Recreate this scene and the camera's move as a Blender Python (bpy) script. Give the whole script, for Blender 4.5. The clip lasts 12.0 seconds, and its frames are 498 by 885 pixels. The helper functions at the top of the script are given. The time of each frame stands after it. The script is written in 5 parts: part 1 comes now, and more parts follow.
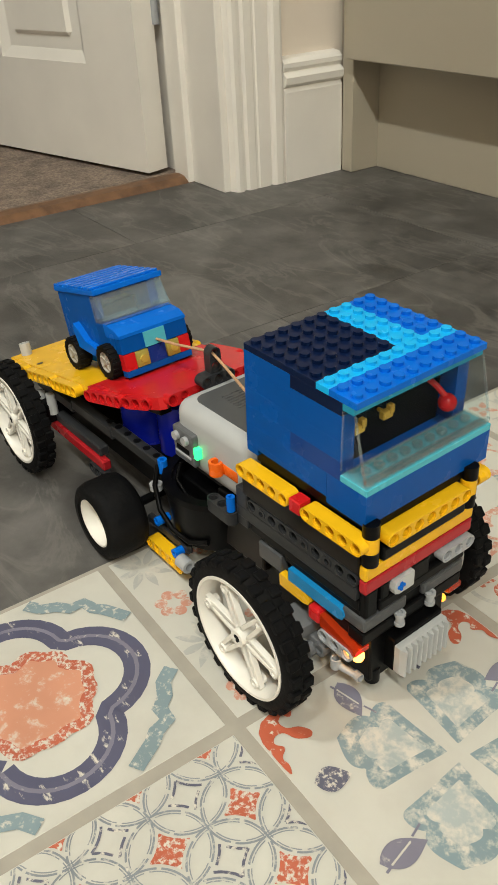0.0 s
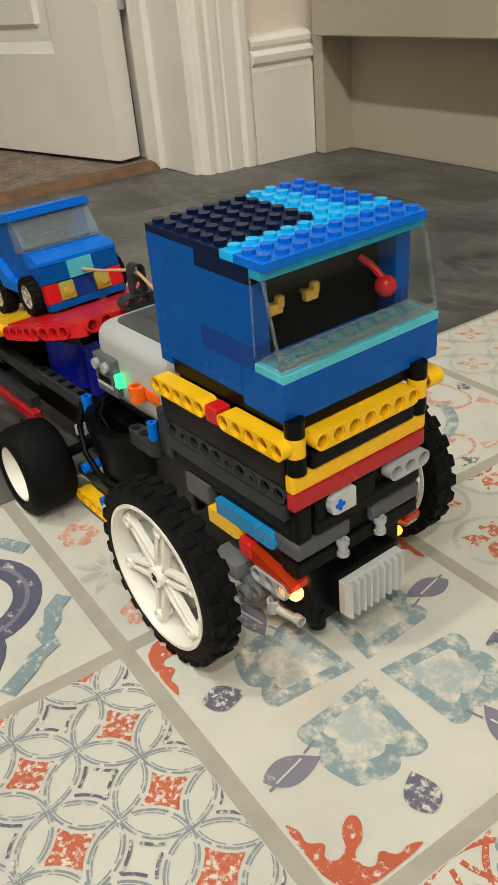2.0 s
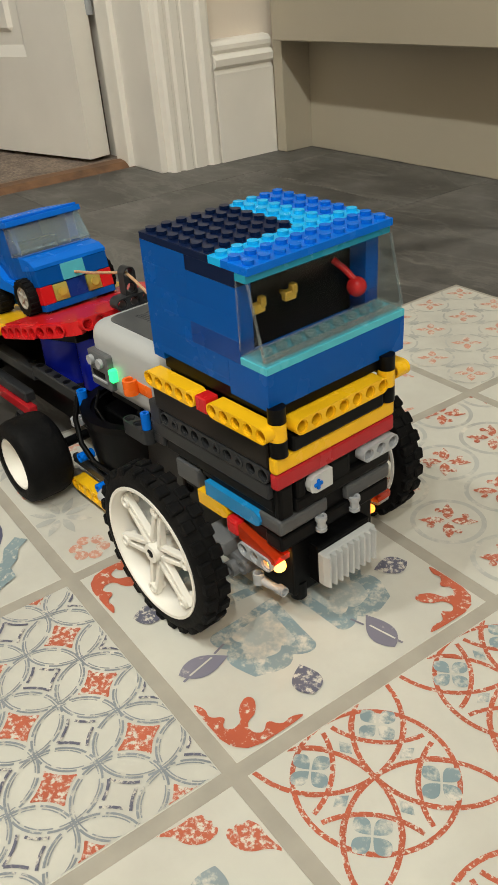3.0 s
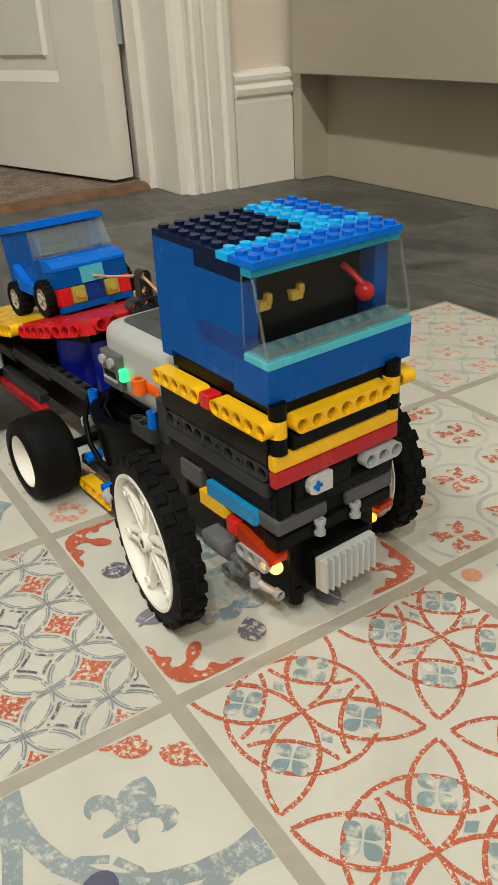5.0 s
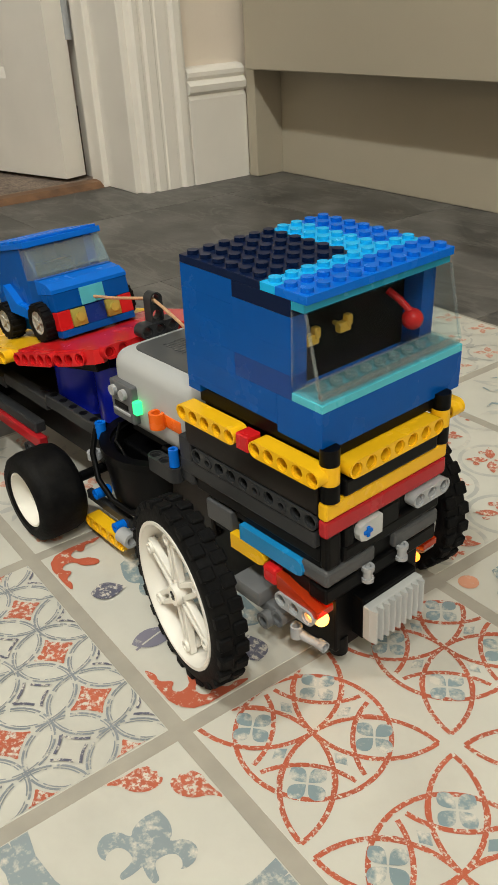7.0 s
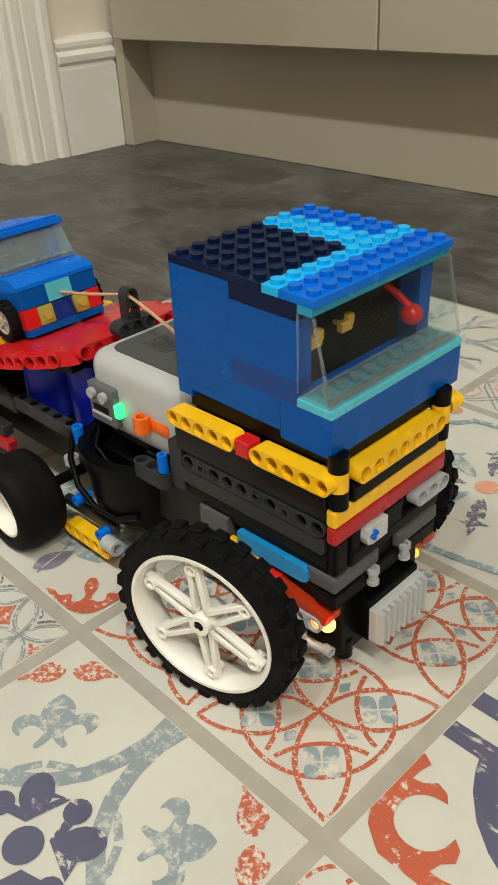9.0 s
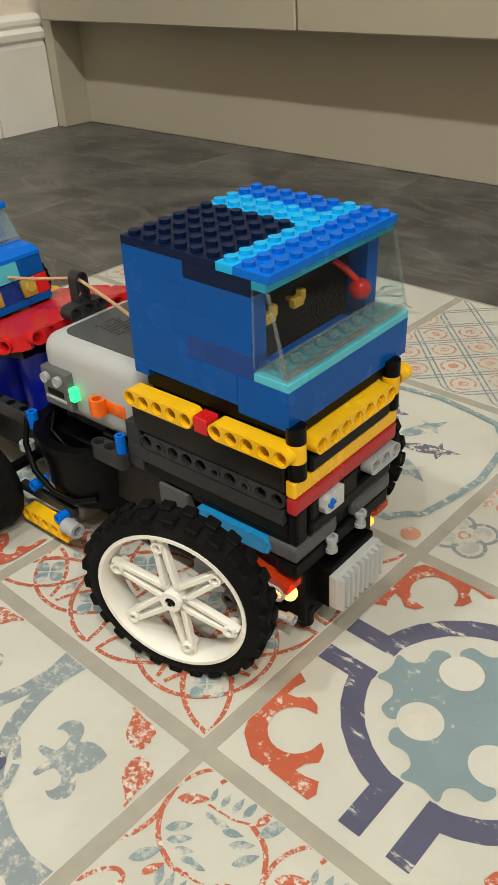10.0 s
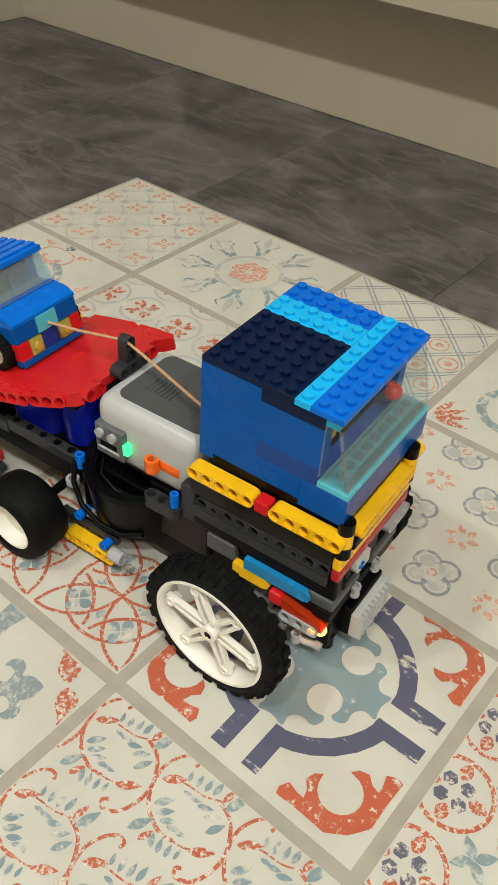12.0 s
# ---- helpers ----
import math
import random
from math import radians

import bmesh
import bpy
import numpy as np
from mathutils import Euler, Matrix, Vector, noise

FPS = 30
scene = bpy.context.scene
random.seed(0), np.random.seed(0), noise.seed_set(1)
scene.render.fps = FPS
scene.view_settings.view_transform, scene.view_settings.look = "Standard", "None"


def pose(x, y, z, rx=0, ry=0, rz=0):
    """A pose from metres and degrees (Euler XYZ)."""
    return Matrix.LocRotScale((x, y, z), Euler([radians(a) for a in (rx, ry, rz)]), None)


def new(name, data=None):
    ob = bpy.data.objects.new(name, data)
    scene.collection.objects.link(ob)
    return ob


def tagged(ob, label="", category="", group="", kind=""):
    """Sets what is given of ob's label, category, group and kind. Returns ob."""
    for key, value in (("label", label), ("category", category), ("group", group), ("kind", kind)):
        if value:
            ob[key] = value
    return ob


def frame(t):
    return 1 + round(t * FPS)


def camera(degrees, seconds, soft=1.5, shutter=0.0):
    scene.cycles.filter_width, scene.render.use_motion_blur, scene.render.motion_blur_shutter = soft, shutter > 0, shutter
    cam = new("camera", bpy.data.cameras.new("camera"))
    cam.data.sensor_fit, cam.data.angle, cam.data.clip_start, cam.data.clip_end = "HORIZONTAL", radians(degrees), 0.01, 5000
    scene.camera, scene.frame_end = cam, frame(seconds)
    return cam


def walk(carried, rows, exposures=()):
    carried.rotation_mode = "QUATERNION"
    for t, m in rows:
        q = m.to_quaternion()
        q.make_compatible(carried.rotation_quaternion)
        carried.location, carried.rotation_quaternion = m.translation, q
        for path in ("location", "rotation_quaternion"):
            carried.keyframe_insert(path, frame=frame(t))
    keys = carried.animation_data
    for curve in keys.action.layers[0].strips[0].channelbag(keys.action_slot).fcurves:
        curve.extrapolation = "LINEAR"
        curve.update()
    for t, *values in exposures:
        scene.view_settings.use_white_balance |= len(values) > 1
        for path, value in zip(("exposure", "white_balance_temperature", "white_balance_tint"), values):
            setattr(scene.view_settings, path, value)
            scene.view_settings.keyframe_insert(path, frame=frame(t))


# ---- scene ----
# The camera is carried by hand, low over the mat.
cam = camera(33.77, 12.0)
ROWS = [
    (0.0, 0.2296, -0.1322, 0.3320, 57.51, 2.67, 55.29),
    (0.5, 0.2398, -0.1013, 0.2838, 59.43, 3.69, 56.38),
    (1.0, 0.2439, -0.0867, 0.2510, 59.82, 4.21, 56.63),
    (1.5, 0.2468, -0.0845, 0.2486, 59.85, 4.60, 56.44),
    (2.0, 0.2620, -0.0869, 0.2558, 59.63, 4.64, 55.70),
    (2.5, 0.3072, -0.0977, 0.2755, 59.27, 4.44, 54.74),
    (3.0, 0.3336, -0.0975, 0.2692, 59.32, 4.47, 54.65),
    (5.0, 0.3855, -0.0977, 0.2549, 61.98, 2.98, 57.38),
    (5.5, 0.3819, -0.0990, 0.2560, 62.00, 2.90, 56.87),
    (6.0, 0.3730, -0.1017, 0.2591, 61.88, 3.01, 56.11),
    (6.5, 0.3677, -0.1054, 0.2586, 61.68, 2.79, 55.10),
    (7.0, 0.3641, -0.1073, 0.2608, 61.30, 2.88, 53.53),
    (7.5, 0.3799, -0.1046, 0.2587, 60.91, 2.88, 51.34),
    (9.5, 0.4358, -0.1352, 0.2693, 58.37, 2.93, 44.06),
    (10.0, 0.4615, -0.1305, 0.2683, 57.78, 2.76, 42.54),
    (10.5, 0.4693, -0.1290, 0.2717, 56.96, 2.07, 41.76),
    (11.0, 0.4739, -0.1173, 0.3022, 54.53, 1.33, 41.19),
    (11.5, 0.4759, -0.1245, 0.3450, 51.38, -1.05, 40.24),
    (12.0, 0.4966, -0.1490, 0.3794, 48.87, -2.31, 40.10),
]
walk(cam, [(t, pose(x, y, z, rx, ry, rz)) for t, x, y, z, rx, ry, rz in ROWS], [(0.0, 0.0), (1.0, 0.0), (2.5, -0.06), (5.0, -0.13), (12.0, -0.13)])

# ---- world and lights ----
world = bpy.data.worlds.new("world")
scene.world = world
world.use_nodes = True
world.node_tree.nodes["Background"].inputs[0].default_value = (1.0, 0.95, 0.88, 1)
world.node_tree.nodes["Background"].inputs[1].default_value = 0.02
scene.view_settings.exposure = 0.0


def downlight(x, y, watts, size=0.11):
    lamp = bpy.data.lights.new("downlight", "AREA")
    lamp.shape, lamp.size, lamp.energy, lamp.color = "DISK", size, watts, (0.945, 0.97, 0.905)
    ob = new("downlight", lamp)
    ob.matrix_world = pose(x, y, 2.335)
    return ob


for lx, ly, lw in ((-0.35, -0.84, 18.5), (0.55, -0.84, 14.2), (1.45, -0.84, 29), (2.15, -0.84, 25)):
    downlight(lx, ly, lw)

# ---- materials ----


def material(name, base, rough=0.5, metal=0.0, vary=0.08, scale=40.0, bump=0.0, bump_scale=200.0, coat=0.0, spec=0.5, second=None, second_scale=6.0, second_low=0.45, second_high=0.62, rough_vary=0.08, space="Object"):
    m = bpy.data.materials.new(name)
    m.use_nodes = True
    n, l = m.node_tree.nodes, m.node_tree.links
    b = n["Principled BSDF"]
    co = n.new("ShaderNodeTexCoord")
    grain = n.new("ShaderNodeTexNoise")
    grain.inputs["Scale"].default_value, grain.inputs["Detail"].default_value = scale, 6
    l.new(co.outputs[space], grain.inputs["Vector"])
    ramp = n.new("ShaderNodeMapRange")
    ramp.inputs[1].default_value, ramp.inputs[2].default_value = 0.3, 0.7
    ramp.inputs[3].default_value, ramp.inputs[4].default_value = 1 - vary, 1 + vary
    l.new(grain.outputs["Fac"], ramp.inputs[0])
    mul = n.new("ShaderNodeVectorMath")
    mul.operation = "SCALE"
    l.new(ramp.outputs[0], mul.inputs["Scale"])
    if second:
        blot = n.new("ShaderNodeTexNoise")
        blot.inputs["Scale"].default_value, blot.inputs["Detail"].default_value, blot.inputs["Roughness"].default_value = second_scale, 8, 0.62
        l.new(co.outputs[space], blot.inputs["Vector"])
        mask = n.new("ShaderNodeMapRange")
        mask.inputs[1].default_value, mask.inputs[2].default_value = second_low, second_high
        l.new(blot.outputs["Fac"], mask.inputs[0])
        mix = n.new("ShaderNodeMix")
        mix.data_type = "RGBA"
        mix.inputs["A"].default_value, mix.inputs["B"].default_value = (*base, 1), (*second, 1)
        l.new(mask.outputs[0], mix.inputs["Factor"])
        l.new(mix.outputs["Result"], mul.inputs[0])
    else:
        mul.inputs[0].default_value = base
    l.new(mul.outputs[0], b.inputs["Base Color"])
    rr = n.new("ShaderNodeMapRange")
    rr.inputs[3].default_value, rr.inputs[4].default_value = max(0.02, rough - rough_vary), min(1, rough + rough_vary)
    l.new(grain.outputs["Fac"], rr.inputs[0])
    l.new(rr.outputs[0], b.inputs["Roughness"])
    b.inputs["Metallic"].default_value = metal
    b.inputs["Specular IOR Level"].default_value = spec
    b.inputs["Coat Weight"].default_value = coat
    if bump:
        fine = n.new("ShaderNodeTexNoise")
        fine.inputs["Scale"].default_value, fine.inputs["Detail"].default_value = bump_scale, 5
        l.new(co.outputs[space], fine.inputs["Vector"])
        bp = n.new("ShaderNodeBump")
        bp.inputs["Strength"].default_value, bp.inputs["Distance"].default_value = bump, 0.002
        l.new(fine.outputs["Fac"], bp.inputs["Height"])
        l.new(bp.outputs[0], b.inputs["Normal"])
    return m


def plastic(name, base, rough=0.26, vary=0.05, spec=0.30):
    return material(name, base, rough, vary=vary, scale=60, bump=0.03, bump_scale=160, rough_vary=0.07, spec=spec)


def clear(name, base, gloss=0.09, milk=0.0):
    """Thin clear plastic: tinted pass-through with a gloss on it, and a trace of milkiness."""
    m = bpy.data.materials.new(name)
    m.use_nodes = True
    n, l = m.node_tree.nodes, m.node_tree.links
    b = n["Principled BSDF"]
    b.inputs["Base Color"].default_value, b.inputs["Roughness"].default_value = (*base, 1), 0.12
    t = n.new("ShaderNodeBsdfTransparent")
    t.inputs[0].default_value = (*base, 1)
    g = n.new("ShaderNodeBsdfGlossy")
    g.inputs["Roughness"].default_value = 0.04
    fr = n.new("ShaderNodeLayerWeight")
    fr.inputs["Blend"].default_value = 0.5
    mx = n.new("ShaderNodeMixShader")
    pw = n.new("ShaderNodeMath")
    pw.operation = "POWER"
    pw.inputs[1].default_value = 4.0
    l.new(fr.outputs["Facing"], pw.inputs[0])
    add = n.new("ShaderNodeMath")
    add.operation = "MULTIPLY_ADD"
    add.inputs[1].default_value, add.inputs[2].default_value = 0.5, gloss
    l.new(pw.outputs[0], add.inputs[0])
    l.new(add.outputs[0], mx.inputs[0])
    l.new(t.outputs[0], mx.inputs[1])
    l.new(g.outputs[0], mx.inputs[2])
    mk = n.new("ShaderNodeMixShader")
    mk.inputs[0].default_value = milk
    l.new(mx.outputs[0], mk.inputs[1])
    l.new(b.outputs[0], mk.inputs[2])
    l.new(mk.outputs[0], n["Material Output"].inputs["Surface"])
    return m


def glow(name, base, strength):
    m = bpy.data.materials.new(name)
    m.use_nodes = True
    b = m.node_tree.nodes["Principled BSDF"]
    b.inputs["Base Color"].default_value = (*base, 1)
    b.inputs["Emission Color"].default_value, b.inputs["Emission Strength"].default_value = (*base, 1), strength
    return m


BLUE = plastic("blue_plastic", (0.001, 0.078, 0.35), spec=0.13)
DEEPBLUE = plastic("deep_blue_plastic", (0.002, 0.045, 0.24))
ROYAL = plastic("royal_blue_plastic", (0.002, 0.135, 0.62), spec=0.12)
NAVY = plastic("dark_blue_plastic", (0.003, 0.010, 0.042), 0.3, spec=0.13)
TEALDARK = plastic("dark_teal_plastic", (0.012, 0.27, 0.42))
AZURE = plastic("azure_plastic", (0.008, 0.42, 0.82), spec=0.2)
TEAL = plastic("teal_plastic", (0.08, 0.46, 0.56))
YELLOW = plastic("yellow_plastic", (0.85, 0.475, 0.010))
RED = plastic("red_plastic", (0.56, 0.012, 0.014))
DARKRED = plastic("dark_red_plastic", (0.40, 0.015, 0.02))
WHITE = plastic("white_plastic", (0.80, 0.77, 0.70), 0.32)
PALEGREY = plastic("pale_grey_plastic", (0.50, 0.51, 0.50), 0.35)
GREY = plastic("light_grey_plastic", (0.36, 0.37, 0.38), 0.3)
DARKGREY = plastic("dark_grey_plastic", (0.028, 0.029, 0.031), 0.36, spec=0.2)
BROWNBLACK = material("dark_brown_plastic", (0.012, 0.0095, 0.008), 0.36, vary=0.2, scale=60, bump=0.03, bump_scale=160, spec=0.2)
BLACK = material("black_plastic", (0.0028, 0.0028, 0.003), 0.36, vary=0.3, scale=60, bump=0.03, bump_scale=160, spec=0.11)
ORANGE = plastic("orange_plastic", (0.85, 0.14, 0.01))
SKYBLUE = plastic("sky_blue_plastic", (0.01, 0.22, 0.50))
DUSTYRIM = plastic("dusty_grey_plastic", (0.36, 0.34, 0.29), 0.45)
GOLD = plastic("gold_plastic", (0.62, 0.36, 0.05), 0.3)
RUBBER = material("black_rubber", (0.0045, 0.0045, 0.0048), 0.62, vary=0.25, scale=90, bump=0.15, bump_scale=400, second=(0.009, 0.0086, 0.0082), second_scale=60, spec=0.09)
CLEAR = clear("clear_plastic", (0.955, 0.985, 0.99), 0.022, 0.0)
CLEARBASE = clear("clear_base_plastic", (0.80, 0.94, 0.95), 0.03, 0.07)
CLEARSTUD = clear("clear_stud_plastic", (0.78, 0.93, 0.95), 0.06, 0.13)
CLEAREDGE = clear("clear_edge_plastic", (0.90, 0.96, 0.97), 0.05, 0.06)
SMOKED = clear("smoked_blue_plastic", (0.80, 0.90, 0.93), 0.03, 0.10)
CLEARYELLOW = clear("clear_yellow_plastic", (0.95, 0.80, 0.16), 0.1, 0.35)
CLEARORANGE = clear("clear_orange_plastic", (0.80, 0.07, 0.012), 0.08, 0.40)
STRING = material("tan_string", (0.52, 0.31, 0.17), 0.85, vary=0.25, scale=900)
LED_GREEN = glow("green_led", (0.03, 1.0, 0.22), 1.8)
LED_WARM = glow("warm_led", (1.0, 0.42, 0.06), 7.0)
MIDDARK = plastic("mid_dark_grey_plastic", (0.075, 0.077, 0.08), 0.34)
MIDGREY = plastic("mid_grey_plastic", (0.13, 0.133, 0.137), 0.32)
LED_ORANGE = glow("orange_led", (1.0, 0.30, 0.03), 2.5)


def slate(name):
    """Dark riven slate: cloudy tone, long pale cleft marks and fine relief."""
    m = material(name, (0.062, 0.059, 0.055), 0.46, vary=0.34, scale=22, second=(0.155, 0.148, 0.138), second_scale=7.5, second_low=0.42, second_high=0.70, space="Object")
    n, l = m.node_tree.nodes, m.node_tree.links
    b = n["Principled BSDF"]
    co = n.new("ShaderNodeTexCoord")
    mp = n.new("ShaderNodeMapping")
    mp.inputs["Rotation"].default_value, mp.inputs["Scale"].default_value = (0, 0, radians(32)), (1.0, 3.6, 1.0)
    l.new(co.outputs["Object"], mp.inputs["Vector"])
    oi = n.new("ShaderNodeObjectInfo")
    off = n.new("ShaderNodeVectorMath")
    off.operation = "MULTIPLY_ADD"
    off.inputs[1].default_value = (7.1, 3.3, 0.0)
    l.new(oi.outputs["Random"], off.inputs[0])
    l.new(mp.outputs[0], off.inputs[2])
    cleft = n.new("ShaderNodeTexNoise")
    cleft.inputs["Scale"].default_value, cleft.inputs["Detail"].default_value = 5.0, 9
    cleft.inputs["Roughness"].default_value, cleft.inputs["Distortion"].default_value = 0.6, 1.1
    l.new(off.outputs[0], cleft.inputs["Vector"])
    # A thin band round the middle value draws the cleft lines.
    dist = n.new("ShaderNodeMath")
    dist.operation = "SUBTRACT"
    dist.inputs[1].default_value = 0.53
    l.new(cleft.outputs["Fac"], dist.inputs[0])
    ab = n.new("ShaderNodeMath")
    ab.operation = "ABSOLUTE"
    l.new(dist.outputs[0], ab.inputs[0])
    band = n.new("ShaderNodeMapRange")
    band.inputs[1].default_value, band.inputs[2].default_value = 0.0, 0.035
    band.inputs[3].default_value, band.inputs[4].default_value = 0.30, 0.0
    l.new(ab.outputs[0], band.inputs[0])
    mix = n.new("ShaderNodeMix")
    mix.data_type = "RGBA"
    mix.inputs["B"].default_value = (0.24, 0.225, 0.205, 1)
    l.new(b.inputs["Base Color"].links[0].from_socket, mix.inputs["A"])
    l.new(band.outputs[0], mix.inputs["Factor"])
    l.new(mix.outputs["Result"], b.inputs["Base Color"])
    bp = n.new("ShaderNodeBump")
    bp.inputs["Strength"].default_value, bp.inputs["Distance"].default_value = 0.5, 0.003
    l.new(cleft.outputs["Fac"], bp.inputs["Height"])
    l.new(bp.outputs[0], b.inputs["Normal"])
    return m


STONE = slate("dark_slate_floor")
GROUTDARK = material("dark_grout", (0.060, 0.057, 0.053), 0.85, scale=80)
PAINT = material("white_gloss_paint", (0.85, 0.81, 0.74), 0.38, vary=0.03, scale=12, bump=0.06, bump_scale=60)
WALLPAINT = material("cream_wall_paint", (0.83, 0.735, 0.625), 0.7, vary=0.03, scale=8, bump=0.1, bump_scale=220)
UNIT = material("taupe_cabinet_paint", (0.42, 0.375, 0.29), 0.45, vary=0.03, scale=5, bump=0.04, bump_scale=120)
CEIL = material("white_ceiling_paint", (0.80, 0.78, 0.74), 0.9, vary=0.02, scale=5)
WOOD = material("oak_threshold", (0.19, 0.095, 0.045), 0.5, vary=0.2, scale=40, second=(0.11, 0.055, 0.028), second_scale=25)
CARPET = material("brown_carpet", (0.26, 0.20, 0.155), 0.95, vary=0.4, scale=260, bump=0.8, bump_scale=500, second=(0.17, 0.13, 0.105), second_scale=22)

# ---- mesh helpers (millimetres in, metres out) ----
MM = 0.001


def part(name, bm, mat, parent=None, label="", smooth=False):
    """One mesh object from a bmesh, under its thing or part."""
    me = bpy.data.meshes.new(name)
    bm.normal_update()
    bm.to_mesh(me)
    bm.free()
    me.materials.append(mat)
    if smooth:
        me.shade_smooth()
        me.set_sharp_from_angle(angle=radians(38))
    ob = new(name, me)
    if parent:
        ob.parent = parent
    if label:
        ob["label"] = label
    return ob


def empty(name, label="", category="", m=None, parent=None):
    ob = new(name)
    ob.empty_display_size = 0.01
    if m is not None:
        ob.matrix_basis = m
    if parent:
        ob.parent = parent
    return tagged(ob, label, category)


def mesh():
    return bmesh.new()


def box(bm, x0, x1, y0, y1, z0, z1, bevel=0.25, s=MM, segs=1):
    m = Matrix.LocRotScale(((x0 + x1) / 2 * s, (y0 + y1) / 2 * s, (z0 + z1) / 2 * s), None, (abs(x1 - x0) * s, abs(y1 - y0) * s, abs(z1 - z0) * s))
    r = bmesh.ops.create_cube(bm, size=1, matrix=m)
    if bevel:
        edges = list({e for v in r["verts"] for e in v.link_edges})
        bmesh.ops.bevel(bm, geom=edges, offset=bevel * s, segments=segs, affect="EDGES", profile=0.5)
    return bm


def prism(bm, outline, a0, a1, axis="y", s=MM):
    """A closed outline pushed along an axis. outline: pairs in the two other axes, in x, y, z order."""
    def at(p, a):
        if axis == "x":
            return (a * s, p[0] * s, p[1] * s)
        if axis == "y":
            return (p[0] * s, a * s, p[1] * s)
        return (p[0] * s, p[1] * s, a * s)
    lo = [bm.verts.new(at(p, a0)) for p in outline]
    hi = [bm.verts.new(at(p, a1)) for p in outline]
    n = len(outline)
    bm.faces.new(lo)
    bm.faces.new(hi[::-1])
    for i in range(n):
        bm.faces.new((lo[i], hi[i], hi[(i + 1) % n], lo[(i + 1) % n]))
    bmesh.ops.recalc_face_normals(bm, faces=bm.faces)
    return bm


def tube(bm, x, y, z, r, h, axis="z", n=16, r2=None, inner=0.0, s=MM):
    """A rod or a pipe with its base at the point, along an axis."""
    turn = {"x": Matrix.Rotation(radians(90), 4, "Y"), "y": Matrix.Rotation(radians(-90), 4, "X"), "z": Matrix.Identity(4)}[axis]
    m = Matrix.Translation((x * s, y * s, z * s)) @ turn
    r2 = r if r2 is None else r2
    def ring(rad, a):
        return [bm.verts.new(m @ Vector((rad * s * math.cos(2 * math.pi * i / n), rad * s * math.sin(2 * math.pi * i / n), a * s))) for i in range(n)]
    lo, hi = ring(r, 0), ring(r2, h)
    for i in range(n):
        bm.faces.new((lo[i], lo[(i + 1) % n], hi[(i + 1) % n], hi[i]))
    if inner:
        lo2, hi2 = ring(inner, 0), ring(inner, h)
        for i in range(n):
            j = (i + 1) % n
            bm.faces.new((lo2[j], lo2[i], hi2[i], hi2[j]))
            bm.faces.new((hi[i], hi[j], hi2[j], hi2[i]))
            bm.faces.new((lo[j], lo[i], lo2[i], lo2[j]))
    else:
        bm.faces.new(hi)
        bm.faces.new(lo[::-1])
    return bm


def lathe(bm, profile, n=48, axis="y", s=MM, closed=True):
    """A ring-shaped body: profile of (radius, along the axis) turned round the axis."""
    rings = []
    for i in range(n):
        a = 2 * math.pi * i / n
        rings.append([bm.verts.new((r * s * math.cos(a), w * s, r * s * math.sin(a))) for r, w in profile])
    k = len(profile)
    for i in range(n):
        j = (i + 1) % n
        for q in range(k if closed else k - 1):
            p = (q + 1) % k
            bm.faces.new((rings[i][q], rings[i][p], rings[j][p], rings[j][q]))
    bmesh.ops.recalc_face_normals(bm, faces=bm.faces)
    return bm


def beam(bm, x, y, z, n, along="x", hole="y", pitch=8.0, w=7.4, t=7.8):
    """A studless beam with n round holes, its first hole at the point; t across the holes' axis, with a shallow rim round each hole."""
    axes = {"x": Vector((1, 0, 0)), "y": Vector((0, 1, 0)), "z": Vector((0, 0, 1))}
    a, h = axes[along], axes[hole]
    c = h.cross(a)
    base = Vector((x, y, z))
    k = 16
    for i in range(n):
        o = base + a * (pitch * i)
        def outer(q):
            ang = 2 * math.pi * q / k
            ca, sa = math.cos(ang), math.sin(ang)
            left, right = i == 0, i == n - 1
            if (ca < -1e-6 and left) or (ca > 1e-6 and right) :
                return (ca * w / 2, sa * w / 2)
            if abs(abs(ca) - abs(sa)) < 0.01:
                return (math.copysign(pitch / 2, ca), math.copysign(w / 2, sa))
            m = max(abs(ca) / (pitch / 2), abs(sa) / (w / 2))
            return (ca / m, sa / m)
        rows = []
        for rad, dep in ((None, -t / 2), (3.0, -t / 2), (3.0, -t / 2 + 0.9), (2.45, -t / 2 + 0.9), (2.45, t / 2 - 0.9), (3.0, t / 2 - 0.9), (3.0, t / 2), (None, t / 2)):
            ring = []
            for q in range(k):
                ang = 2 * math.pi * q / k
                u, v = outer(q) if rad is None else (rad * math.cos(ang), rad * math.sin(ang))
                ring.append(bm.verts.new((o + a * u + c * v + h * dep) * MM))
            rows.append(ring)
        for r in range(len(rows)):
            r2 = (r + 1) % len(rows)
            for q in range(k):
                p = (q + 1) % k
                if r == len(rows) - 1:
                    ang = 2 * math.pi * (q + 0.5) / k
                    if (math.cos(ang) > 0.71 and i < n - 1) or (math.cos(ang) < -0.71 and i > 0):
                        continue
                bm.faces.new((rows[r][q], rows[r][p], rows[r2][p], rows[r2][q]))
    bmesh.ops.remove_doubles(bm, verts=bm.verts, dist=1e-6)
    bmesh.ops.recalc_face_normals(bm, faces=bm.faces)
    return bm


def studs(bm, xs, ys, z, r=2.4, h=1.7):
    for x in xs:
        for y in ys:
            tube(bm, x, y, z, r, h, n=14)
    return bm


